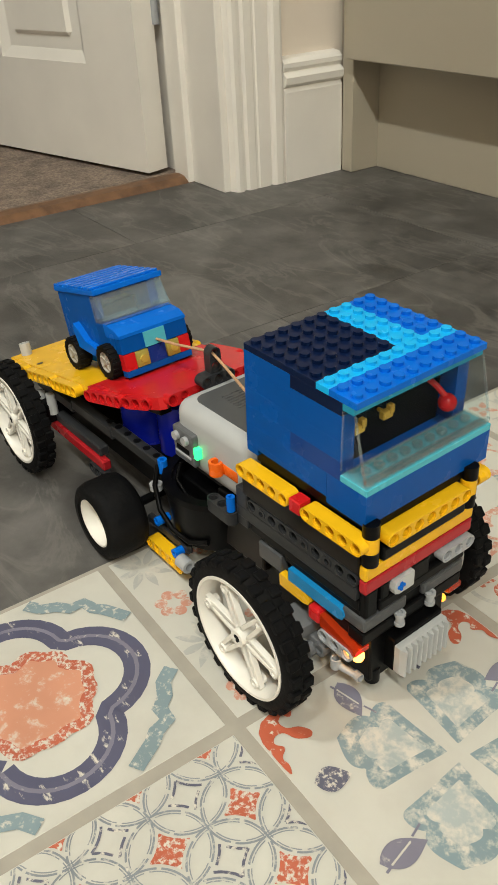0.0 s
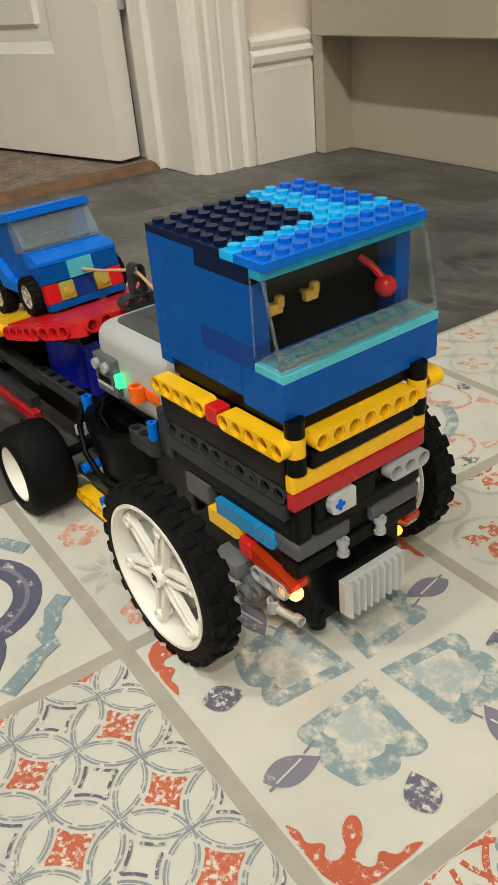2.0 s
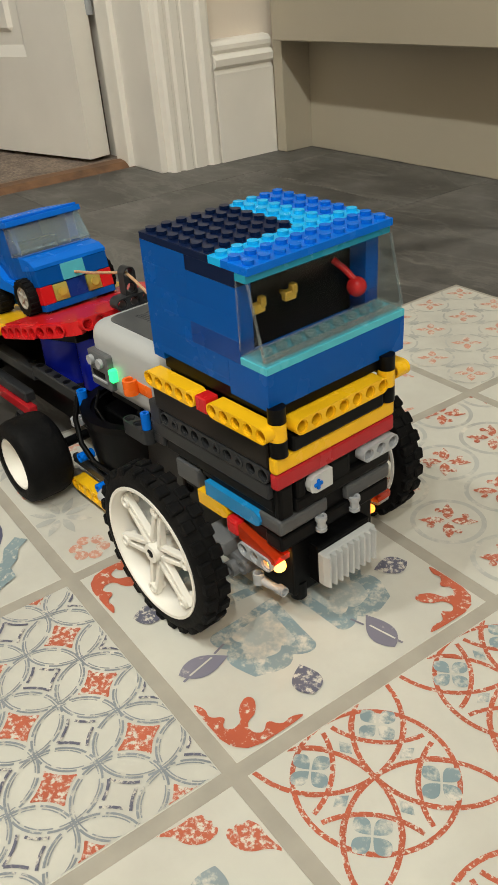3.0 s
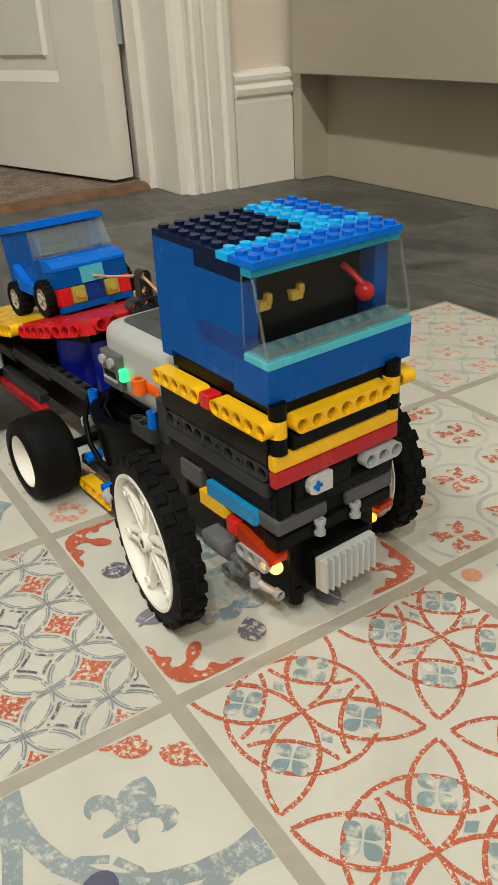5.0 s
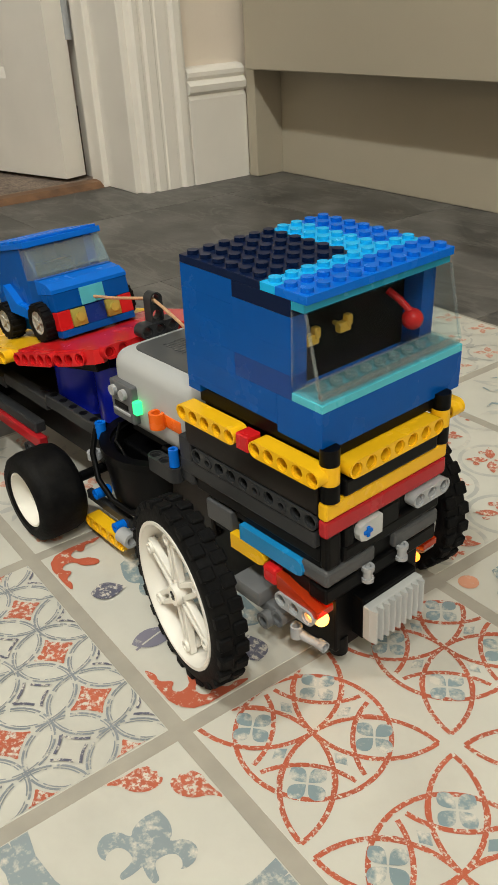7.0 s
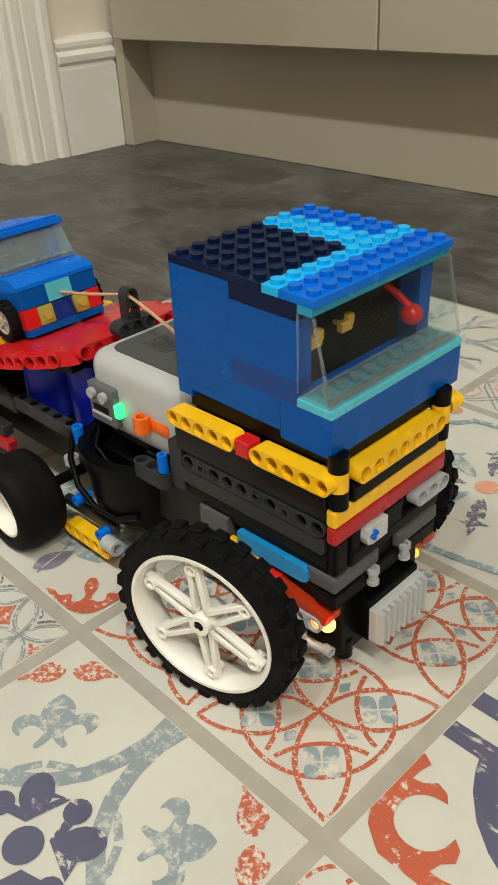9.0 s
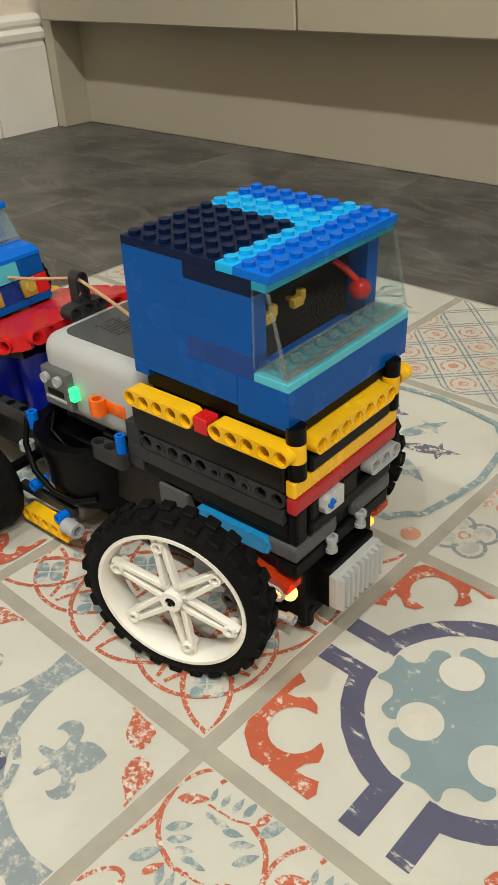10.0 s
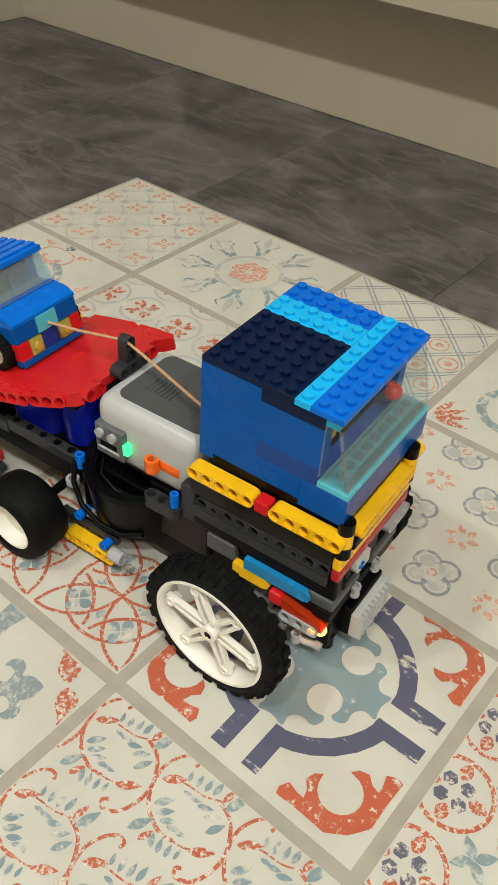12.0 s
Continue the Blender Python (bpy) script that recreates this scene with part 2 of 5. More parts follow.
def ribbon_tube(bm, pts, r, n=8, s=MM):
    """A round cord through points."""
    P = [Vector(p) * s for p in pts]
    rings = []
    for i, p in enumerate(P):
        d = (P[min(i + 1, len(P) - 1)] - P[max(i - 1, 0)]).normalized()
        u = d.orthogonal().normalized()
        if rings:
            u = (last - d * last.dot(d)).normalized()
        last = u
        v = d.cross(u)
        rings.append([bm.verts.new(p + (u * math.cos(2 * math.pi * k / n) + v * math.sin(2 * math.pi * k / n)) * r * s) for k in range(n)])
    for i in range(len(P) - 1):
        for k in range(n):
            j = (k + 1) % n
            bm.faces.new((rings[i][k], rings[i][j], rings[i + 1][j], rings[i + 1][k]))
    bm.faces.new(rings[0][::-1])
    bm.faces.new(rings[-1])
    return bm

# ---- the room ----


ROOM = pose(0.0120, -0.0205, 0, 0, 0, 0.11)  # how the room lies to the mat


def structure(name, bm, mat, label="", parent=None, smooth=False):
    ob = part(name, bm, mat, parent, label, smooth)
    if parent is None:
        ob["kind"] = "structure"
        ob.matrix_basis = ROOM
    return ob


RS = 1.0021  # metres per drawing unit of the room
X0, X1, Y0, Y1 = -0.80, 2.4, -2.9, 0.79
FLOOR = -0.00225
floor = structure("floor", box(mesh(), X0 - 0.09, X1, Y0, Y1 + 0.1, FLOOR - 0.06, FLOOR - 0.0008, 0, RS), GROUTDARK, "dark grout bed of the slate tiled floor")
walls = (("wall_south", X0 - 0.1, X1 + 0.1, Y0 - 0.1, Y0, FLOOR, 2.4), ("wall_east", X1, X1 + 0.1, Y0, Y1 + 0.7, FLOOR, 2.4),
         ("wall_north", X0 - 0.1, X1, Y1 + 0.6, Y1 + 0.7, FLOOR, 2.4), ("wall_west", X0 - 0.165, X0, 0.545, Y1 + 0.6, FLOOR, 2.4),
         ("wall_west_far", X0 - 0.165, X0, Y0, -0.33, FLOOR, 2.4), ("wall_west_head", X0 - 0.165, X0, -0.33, 0.545, 2.05, 2.4))
for wn, a, b, c, d, e, g in walls:
    structure(wn, box(mesh(), a, b, c, d, e, g, 0, RS), WALLPAINT, "smooth cream painted wall")
structure("ceiling", box(mesh(), X0 - 1.6, X1 + 0.1, Y0 - 0.1, Y1 + 0.7, 2.4, 2.5, 0, RS), CEIL, "plain white ceiling")
# The carpeted room behind the door.
structure("carpet", box(mesh(), -2.4, -0.922, -1.2, 1.0, FLOOR - 0.02, 0.006, 0, RS), CARPET, "mottled brown short-pile carpet")
for wn, a, b, c, d in (("wall_hall_west", -2.5, -2.4, -1.2, 1.0), ("wall_hall_north", -2.4, -0.9, 1.0, 1.1), ("wall_hall_south", -2.4, -0.9, -1.3, -1.2)):
    structure(wn, box(mesh(), a, b, c, d, FLOOR, 2.4, 0, RS), WALLPAINT, "smooth cream painted wall")
th = mesh()
prism(th, [(-0.924, FLOOR), (-0.885, FLOOR), (-0.888, 0.001), (-0.897, 0.006), (-0.912, 0.008), (-0.924, 0.0065)], -0.33, 0.545, "y", RS)
structure("threshold", th, WOOD, "worn oak threshold strip between slate and carpet")

# Skirting with a moulded top, and the architrave round the door.
sk = mesh()
prism(sk, [(-0.80, FLOOR), (-0.780, FLOOR), (-0.780, 0.122), (-0.784, 0.128), (-0.777, 0.133), (-0.776, 0.142), (-0.781, 0.147), (-0.785, 0.149), (-0.781, 0.154), (-0.781, 0.160), (-0.787, 0.166), (-0.80, 0.168)], 0.632, 0.737, "y", RS)
structure("baseboard", sk, PAINT, "tall white gloss skirting with moulded top")
ar = mesh()
prism(ar, [(-0.80, 0.630), (-0.783, 0.630), (-0.7815, 0.626), (-0.7815, 0.616), (-0.784, 0.612), (-0.788, 0.6105), (-0.788, 0.607), (-0.785, 0.605), (-0.785, 0.588), (-0.787, 0.586), (-0.787, 0.583), (-0.785, 0.581), (-0.785, 0.569), (-0.790, 0.566), (-0.790, 0.562), (-0.786, 0.559), (-0.786, 0.552), (-0.79, 0.548), (-0.80, 0.545)], FLOOR, 2.1, "z", RS)
structure("trim", ar, PAINT, "white gloss moulded door architrave")
jb = mesh()
box(jb, -0.966, -0.80, 0.534, 0.5455, FLOOR, 2.05, 0.001, RS)
box(jb, -0.925, -0.885, 0.524, 0.5345, FLOOR, 2.05, 0.001, RS)
structure("door_frame", jb, PAINT, "white painted door lining with stop")

# The open panel door.
door = new("door_1")
door.matrix_basis = ROOM @ pose(-0.940 * RS, 0.520 * RS, 0.012, 0, 0, 180 + 14.5)
tagged(door, "white painted panelled door standing open over carpet", "door", kind="structure")
dl = mesh()
DW, DH, DT = 0.76, 1.98, 0.040
for a, b, c, d in ((0, 0.115, 0, DH), (DW - 0.115, DW, 0, DH), (0.1149, DW - 0.1149, 0, 0.148), (0.1149, DW - 0.1149, 0.86, 0.99), (0.1149, DW - 0.1149, DH - 0.11, DH), (0.33, 0.43, 0.147, DH - 0.1)):
    box(dl, a, b, 0, DT, c, d, 0, RS)
part("leaf", dl, PAINT, door)
for a, b in ((0.115, 0.33), (0.43, DW - 0.115)):
    for c, d in ((0.148, 0.86), (0.99, DH - 0.11)):
        pn = mesh()
        box(pn, a, b, 0.010, DT - 0.010, c, d, 0, RS)
        box(pn, a + 0.035, b - 0.035, 0.004, DT - 0.004, c + 0.035, d - 0.035, 0.006, RS)
        part("panel", pn, PAINT, door)
        for fy in (0.0015, DT - 0.0015):
            fr = mesh()
            out = [(a, c), (b, c), (b, d), (a, d)]
            inn = [(a + 0.018, c + 0.018), (b - 0.018, c + 0.018), (b - 0.018, d - 0.018), (a + 0.018, d - 0.018)]
            deep = 0.011 if fy < 0.02 else DT - 0.011
            o = [fr.verts.new((p[0] * RS, fy * RS, p[1] * RS)) for p in out]
            q = [fr.verts.new((p[0] * RS, deep * RS, p[1] * RS)) for p in inn]
            for i in range(4):
                fr.faces.new((o[i], o[(i + 1) % 4], q[(i + 1) % 4], q[i]))
            part("moulding", fr, PAINT, door)
hg = mesh()
tube(hg, 0, -0.003, 0.20, 0.006, 0.09, s=RS)
part("hinge", hg, GREY, door, "brushed steel hinge", True)

# The kitchen unit: end panel, plinth, doors above it.
unit = empty("kitchen_cabinet", "taupe painted kitchen base cabinet with recessed plinth", "cabinet", ROOM)
part("end_panel", box(mesh(), -0.7795, -0.757, 0.7375, Y1 + 0.6, FLOOR, 0.90, 0.001, RS), UNIT, unit)
part("plinth", box(mesh(), -0.757, X1, 0.789, 0.805, FLOOR, 0.165, 0.001, RS), UNIT, unit)
part("body", box(mesh(), -0.7568, X1, 0.742, Y1 + 0.6, 0.162, 0.90, 0.001, RS), UNIT, unit)
for i in range(5):
    a = -0.755 + i * 0.512 + 0.0015
    fd = part("cabinet_door", box(mesh(), a, a + 0.509, 0.720, 0.7405, 0.159, 0.78, 0.0018, RS), UNIT, unit)
part("worktop", box(mesh(), -0.779, X1, 0.70, Y1 + 0.6, 0.9005, 0.94, 0.004, RS), STONE, unit, "dark stone worktop")

# Large slate floor tiles.
fl = mesh()
box(fl, -0.1497, 0.1497, -0.2997, 0.2997, -0.02, 0, 0.0004, RS)
me = None
TW, TL = 0.30, 0.60
for ix in range(-4, 9):
    for iy in range(-6, 3):
        cx, cy = 0.06 + ix * TW, 0.33 + iy * TL + (0.3 if ix % 2 else 0)
        if cx + TW / 2 < X0 - 0.09 or cx + TW / 2 > X1 + 0.1 or cy > 1.05 or cy < Y0:
            continue
        if me is None:
            t0 = part("tile", fl, STONE, floor)
            me, ob = t0.data, t0
        else:
            ob = new("tile", me)
            ob.parent = floor
        ob.location = (cx * RS, cy * RS, FLOOR * RS)

# ---- the printed mat ----
S = 0.15015
CREAM = material("cream_vinyl_print", (0.575, 0.56, 0.495), 0.34, vary=0.05, scale=18, bump=0.05, bump_scale=140, second=(0.53, 0.51, 0.45), second_scale=14, spec=0.45)
JOINT = material("beige_vinyl_joint", (0.37, 0.34, 0.285), 0.42, vary=0.08, scale=60, bump=0.05, bump_scale=200)
mat = empty("floor_mat", "patchwork tile printed vinyl mat, cream with blue and terracotta", "mat")
MX0, MX1, MY0, MY1 = -1, 5, -3, 3
part("backing", box(mesh(), MX0 * S, MX1 * S, MY0 * S, MY1 * S, FLOOR * RS + 0.0001, -0.0002, 0.0006, 1), JOINT, mat)
tile_mesh = None
TILES = {}
for i in range(MX0, MX1):
    for j in range(MY0, MY1):
        if tile_mesh is None:
            ob = part("tile", box(mesh(), 0.0036, S - 0.0036, 0.0036, S - 0.0036, -0.0004, 0.0, 0.0002, 1), CREAM, mat)
            tile_mesh = ob.data
        else:
            ob = new("tile", tile_mesh)
            ob.parent = mat
        ob.location = (i * S, j * S, 0)
        TILES[i, j] = ob

# ---- the recovery truck (millimetres; x ahead, y to its left, z up) ----
truck = empty("toy_truck", "toy brick recovery truck with blue cab on white wheels", "toy truck")


def tp(name, bm, mat, label="", parent=None, smooth=False):
    return part(name, bm, mat, parent or truck, label, smooth)


ROOF = 178.7
# The cab sits half a stud off the chassis' middle line.
cab = empty("cab", parent=truck, m=pose(-0.0034, 0.0045, 0, 0, 1.3, 0))
rf = mesh()
box(rf, 0, 48, -40, 8, ROOF - 3.2, ROOF, 0.15)
studs(rf, [4 + 8 * i for i in range(6)], [-36 + 8 * i for i in range(6)], ROOF)
tp("roof_plate", rf, NAVY, "dark blue studded plate", cab, True)
rf = mesh()
box(rf, 0, 48, 8.05, 23.95, ROOF - 3.2, ROOF, 0.15)
studs(rf, [4 + 8 * i for i in range(6)], [12, 20], ROOF)
tp("roof_plate", rf, AZURE, "azure studded plate", cab, True)
rf = mesh()
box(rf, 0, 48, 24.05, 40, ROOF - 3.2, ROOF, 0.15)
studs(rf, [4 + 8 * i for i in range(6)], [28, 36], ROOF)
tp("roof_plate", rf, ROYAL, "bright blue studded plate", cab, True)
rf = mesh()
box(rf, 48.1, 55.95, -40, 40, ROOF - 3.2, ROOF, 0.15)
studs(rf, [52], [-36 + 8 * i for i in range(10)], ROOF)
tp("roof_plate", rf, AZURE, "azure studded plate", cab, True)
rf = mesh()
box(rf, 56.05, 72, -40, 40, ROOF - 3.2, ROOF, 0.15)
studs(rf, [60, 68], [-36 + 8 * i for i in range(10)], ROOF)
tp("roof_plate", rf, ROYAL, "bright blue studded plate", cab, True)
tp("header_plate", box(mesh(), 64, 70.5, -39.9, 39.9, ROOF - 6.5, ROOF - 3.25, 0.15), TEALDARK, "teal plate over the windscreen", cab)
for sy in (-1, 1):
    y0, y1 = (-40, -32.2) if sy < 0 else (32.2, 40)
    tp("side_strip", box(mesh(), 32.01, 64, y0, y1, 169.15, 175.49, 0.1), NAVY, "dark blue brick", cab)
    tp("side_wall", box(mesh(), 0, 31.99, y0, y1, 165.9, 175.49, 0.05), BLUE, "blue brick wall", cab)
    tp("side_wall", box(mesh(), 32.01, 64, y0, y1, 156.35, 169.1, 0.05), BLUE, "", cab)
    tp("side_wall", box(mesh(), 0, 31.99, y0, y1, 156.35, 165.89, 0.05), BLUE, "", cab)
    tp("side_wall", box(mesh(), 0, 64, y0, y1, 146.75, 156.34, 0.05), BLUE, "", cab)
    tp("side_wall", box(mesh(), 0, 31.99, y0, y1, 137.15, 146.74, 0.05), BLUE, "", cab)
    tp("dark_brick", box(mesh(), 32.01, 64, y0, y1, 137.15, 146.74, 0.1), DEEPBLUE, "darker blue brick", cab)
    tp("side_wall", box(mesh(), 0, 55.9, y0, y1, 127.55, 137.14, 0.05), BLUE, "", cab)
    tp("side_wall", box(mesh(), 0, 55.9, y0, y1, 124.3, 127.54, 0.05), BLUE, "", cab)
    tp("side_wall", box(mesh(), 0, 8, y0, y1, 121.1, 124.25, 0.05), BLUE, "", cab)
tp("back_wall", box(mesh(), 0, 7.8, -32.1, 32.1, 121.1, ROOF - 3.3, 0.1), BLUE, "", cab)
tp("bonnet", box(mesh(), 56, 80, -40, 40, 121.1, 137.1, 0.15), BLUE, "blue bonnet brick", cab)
tp("bonnet_plate", box(mesh(), 64.1, 80, -40, 40, 137.15, 140.3, 0.15), TEAL, "teal plate", cab)
tp("cab_floor", box(mesh(), 8, 56, -32, 32, 124.4, 127.0, 0.1), BLACK, "", cab)
tp("seat_back", box(mesh(), 51, 55, -32, 32, 127.2, 175.2, 0.3), BLACK, "black inner bulkhead", cab)
# The windscreen: one clear moulding, a floor with a raised rim and studs, side cheeks and the raked pane.
ws = mesh()
prism(ws, [(77.6, 142.0), (79.0, 142.0), (71.4, 172.2), (70.1, 172.2)], -39.4, 39.4, "y")
for y0 in (-39.5, 38.3):
    prism(ws, [(64.3, 142.0), (77.6, 142.0), (70.1, 172.2), (64.3, 172.2)], y0, y0 + 1.2, "y")
tp("windscreen", ws, CLEAR, "clear raked windscreen", cab)
lip = mesh()
box(lip, 64.3, 79.2, -39.6, 39.6, 140.35, 141.6, 0.3)
tp("windscreen_base", lip, CLEARBASE, "clear studded base", cab, True)
for k in range(9):
    tp("clear_stud", tube(mesh(), 71.2, -32 + 8 * k, 141.65, 2.4, 1.5, n=16, inner=1.5), CLEARSTUD, "", cab, True)
for x0, z1 in ((66.2, 142.6), (75.6, 143.0)):
    tp("base_rib", box(mesh(), x0, x0 + 1.0, -37.5, 37.5, 141.65, z1, 0.3), CLEAREDGE, "pale clear rib", cab)
# Pale strips added along the pane's edges draw their bright highlight.
for y0 in (-39.9, 39.2):
    we = mesh()
    prism(we, [(77.9, 142.6), (79.3, 142.6), (71.7, 172.2), (70.6, 172.2)], y0, y0 + 0.7, "y")
    tp("windscreen_edge", we, CLEAREDGE, "pale strip for the bright clear edge", cab)
tp("windscreen_edge", box(mesh(), 64.0, 64.6, -40.0, -39.4, 142.6, 172.1, 0.1), CLEAREDGE, "pale strip for the bright clear edge", cab)
tp("windscreen_lip", box(mesh(), 77.4, 79.5, -39.7, 39.7, 141.6, 143.6, 0.5, segs=2), CLEAREDGE, "pale strip for the bright clear edge", cab)
for gx, gy, gz in ((60, -26, 157.0), (60, -9.0, 157.5)):
    gd = mesh()
    box(gd, gx - 1.6, gx + 1.6, gy - 3.2, gy + 3.0, gz - 3.2, gz + 1.0, 0.5)
    box(gd, gx - 1.2, gx + 2.0, gy + 0.4, gy + 3.4, gz - 1.0, gz + 3.4, 0.5)
    tube(gd, gx - 16, gy, gz - 1, 1.0, 16, "x", 10)
    tp("control_lever", gd, GOLD, "gold plastic lever", cab, True)
rb = mesh()
bmesh.ops.create_uvsphere(rb, u_segments=20, v_segments=12, radius=4.4 * MM, matrix=Matrix.Translation((0.066, 0.0245, 0.1515)))
ribbon_tube(rb, [(66, 24, 154), (61, 22, 159), (56, 20.5, 162)], 1.5, 10)
tp("red_knob", rb, RED, "round red knob on a lever", cab, True)

# Chassis under the cab.
tp("cab_base", box(mesh(), 2, 78.5, -32, 38, 114.2, 121.0, 0.3), BLACK, "black plate stack under the cab")
for py in (-32.2, 32.6):
    ps = mesh()
    tube(ps, 80.0, py, 114.3, 3.9, 6.9, n=18)
    tube(ps, 80.0, py, 98.6, 3.9, 7.6, n=18)
    tp("corner_post", ps, BLACK, "round black corner post", None, True)
for sy in (-1, 1):
    sb = 36.6 if sy < 0 else 42.0
    tp("side_beam", beam(mesh(), -1.2, sy * sb, 110.2, 5, "x", "y"), YELLOW, "yellow five-hole beam", None, True)
    tp("spacer", box(mesh(), 35.0, 42.6, sy * sb - 3.8, sy * sb + 3.8, 106.5, 113.9, 0.6), RED, "red spacer")
    tp("side_beam", beam(mesh(), 46.8, sy * sb, 110.2, 5, "x", "y"), YELLOW, "yellow five-hole beam", None, True)
    tp("end_ring", tube(mesh(), 80.0, sy * 32.4, 106.3, 4.0, 7.9, n=18), YELLOW, "yellow beam end round the post", None, True)
tp("front_beam", beam(mesh(), 81.6, -23.4, 110.2, 7, "y", "x"), YELLOW, "yellow seven-hole front beam", None, True)
tp("front_block", box(mesh(), 60, 83.6, -27.5, 27.5, 98.6, 106.0, 1.2, segs=2), BLACK, "black front beam")
tp("front_beam", box(mesh(), 77.5, 82.2, -36.6, 36.0, 90.6, 98.4, 1.2, segs=2), YELLOW, "plain yellow front beam")
tp("front_beam", box(mesh(), 77.5, 82.2, -36.5, 35.9, 82.6, 90.5, 1.2, segs=2), DARKRED, "plain red front beam")
tp("chassis_block", box(mesh(), 2, 72, -30, 30, 48, 114, 0.5), BLACK, "black chassis core")

# Wheels.


LUGS = {}


def big_wheel(name):
    w = empty(name, parent=truck)
    rim = mesh()
    lathe(rim, [(37.5, -7.6), (37.5, 7.6), (35.6, 7.6), (34.2, 5.0), (33.6, 0), (34.4, -5.0), (35.8, -7.6)], 56)
    tube(rim, 0, -7.4, 0, 5.2, 15, "y", 24, inner=2.6)
    for k in range(6):
        ang = 2 * math.pi * k / 6
        for side in (-1, 1):
            bm = mesh()
            box(bm, 4, 33.6, -1.8, 1.8, -1.35, 1.35, 0.4)
            bmesh.ops.transform(bm, matrix=Matrix.Rotation(ang, 4, "Y") @ Matrix.Translation((0, -0.003, side * 0.0035)) @ Matrix.Rotation(side * radians(3.0), 4, "Y"), verts=bm.verts)
            tmp = bpy.data.meshes.new("spoke")
            bm.to_mesh(tmp)
            bm.free()
            rim.from_mesh(tmp)
            bpy.data.meshes.remove(tmp)
        r = 29.5
        tube(rim, r * math.cos(ang), -6.0, -r * math.sin(ang), 3.0, 7, "y", 16, inner=1.8)
    squeeze = Matrix.Diagonal((0.88, 0.94, 0.88, 1))
    bmesh.ops.transform(rim, matrix=squeeze, verts=rim.verts)
    part("rim", rim, WHITE, w, "white six-spoke rim", True)
    ax = mesh()
    box(ax, -2.3, 2.3, -6.9, 8, -0.8, 0.8, 0.1)
    box(ax, -0.8, 0.8, -6.95, 8, -2.3, 2.3, 0.1)
    part("axle", ax, BLACK, w, "dark cross axle end")
    ty = mesh()
    lathe(ty, [(36.6, -6.6), (38.2, -7.2), (42.5, -7.0), (45.0, -5.6), (45.7, 0), (45.0, 5.6), (42.5, 7.0), (38.2, 7.2), (36.6, 6.6)], 72)
    for k in range(26):
        for side in (-1, 1):
            a = 2 * math.pi * (k + 0.25 * side) / 26
            if side not in LUGS:
                bm = mesh()
                y0, y1 = sorted((side * 0.5, side * 6.5))
                box(bm, 42.6 * 0.88, 47.1 * 0.88, y0, y1, -2.9, 2.9, 0.7)
                lug = part("tread_lug", bm, RUBBER, w)
                LUGS[side] = lug.data
            else:
                lug = new("tread_lug", LUGS[side])
                lug.parent = w
            lug.matrix_basis = Matrix.Rotation(-a, 4, "Y")
    bmesh.ops.transform(ty, matrix=squeeze, verts=ty.verts)
    part("tyre", ty, RUBBER, w, "chunky black rubber tyre", True)
    return w


wheels = {"fr": big_wheel("front_wheel"), "fl": big_wheel("front_wheel"), "rr": big_wheel("rear_wheel"), "rl": big_wheel("rear_wheel")}


def small_wheel(name):
    w = empty(name, parent=truck)
    rim = mesh()
    lathe(rim, [(18.5, -12.5), (18.5, 12.5), (16.5, 12.5), (15.5, 8), (15.5, -6), (17.0, -12.5)], 40)
    tube(rim, 0, -4, 0, 15.6, 2, "y", 32)
    tube(rim, 0, -7, 0, 4.2, 6, "y", 16)
    squeeze = Matrix.Diagonal((0.88, 1.0, 0.88, 1))
    bmesh.ops.transform(rim, matrix=squeeze, verts=rim.verts)
    part("rim", rim, WHITE, w, "plain white hub", True)
    ty = mesh()
    lathe(ty, [(18.2, -12.6), (20, -13.8), (24.5, -13.6), (27.6, -11.5), (29, -7), (29, 7), (27.6, 11.5), (24.5, 13.6), (20, 13.8), (18.2, 12.6)], 64)
    bmesh.ops.transform(ty, matrix=squeeze, verts=ty.verts)
    part("tyre", ty, RUBBER, w, "smooth wide black slick tyre", True)
    return w


wheels["mr"], wheels["ml"] = small_wheel("middle_wheel"), small_wheel("middle_wheel")

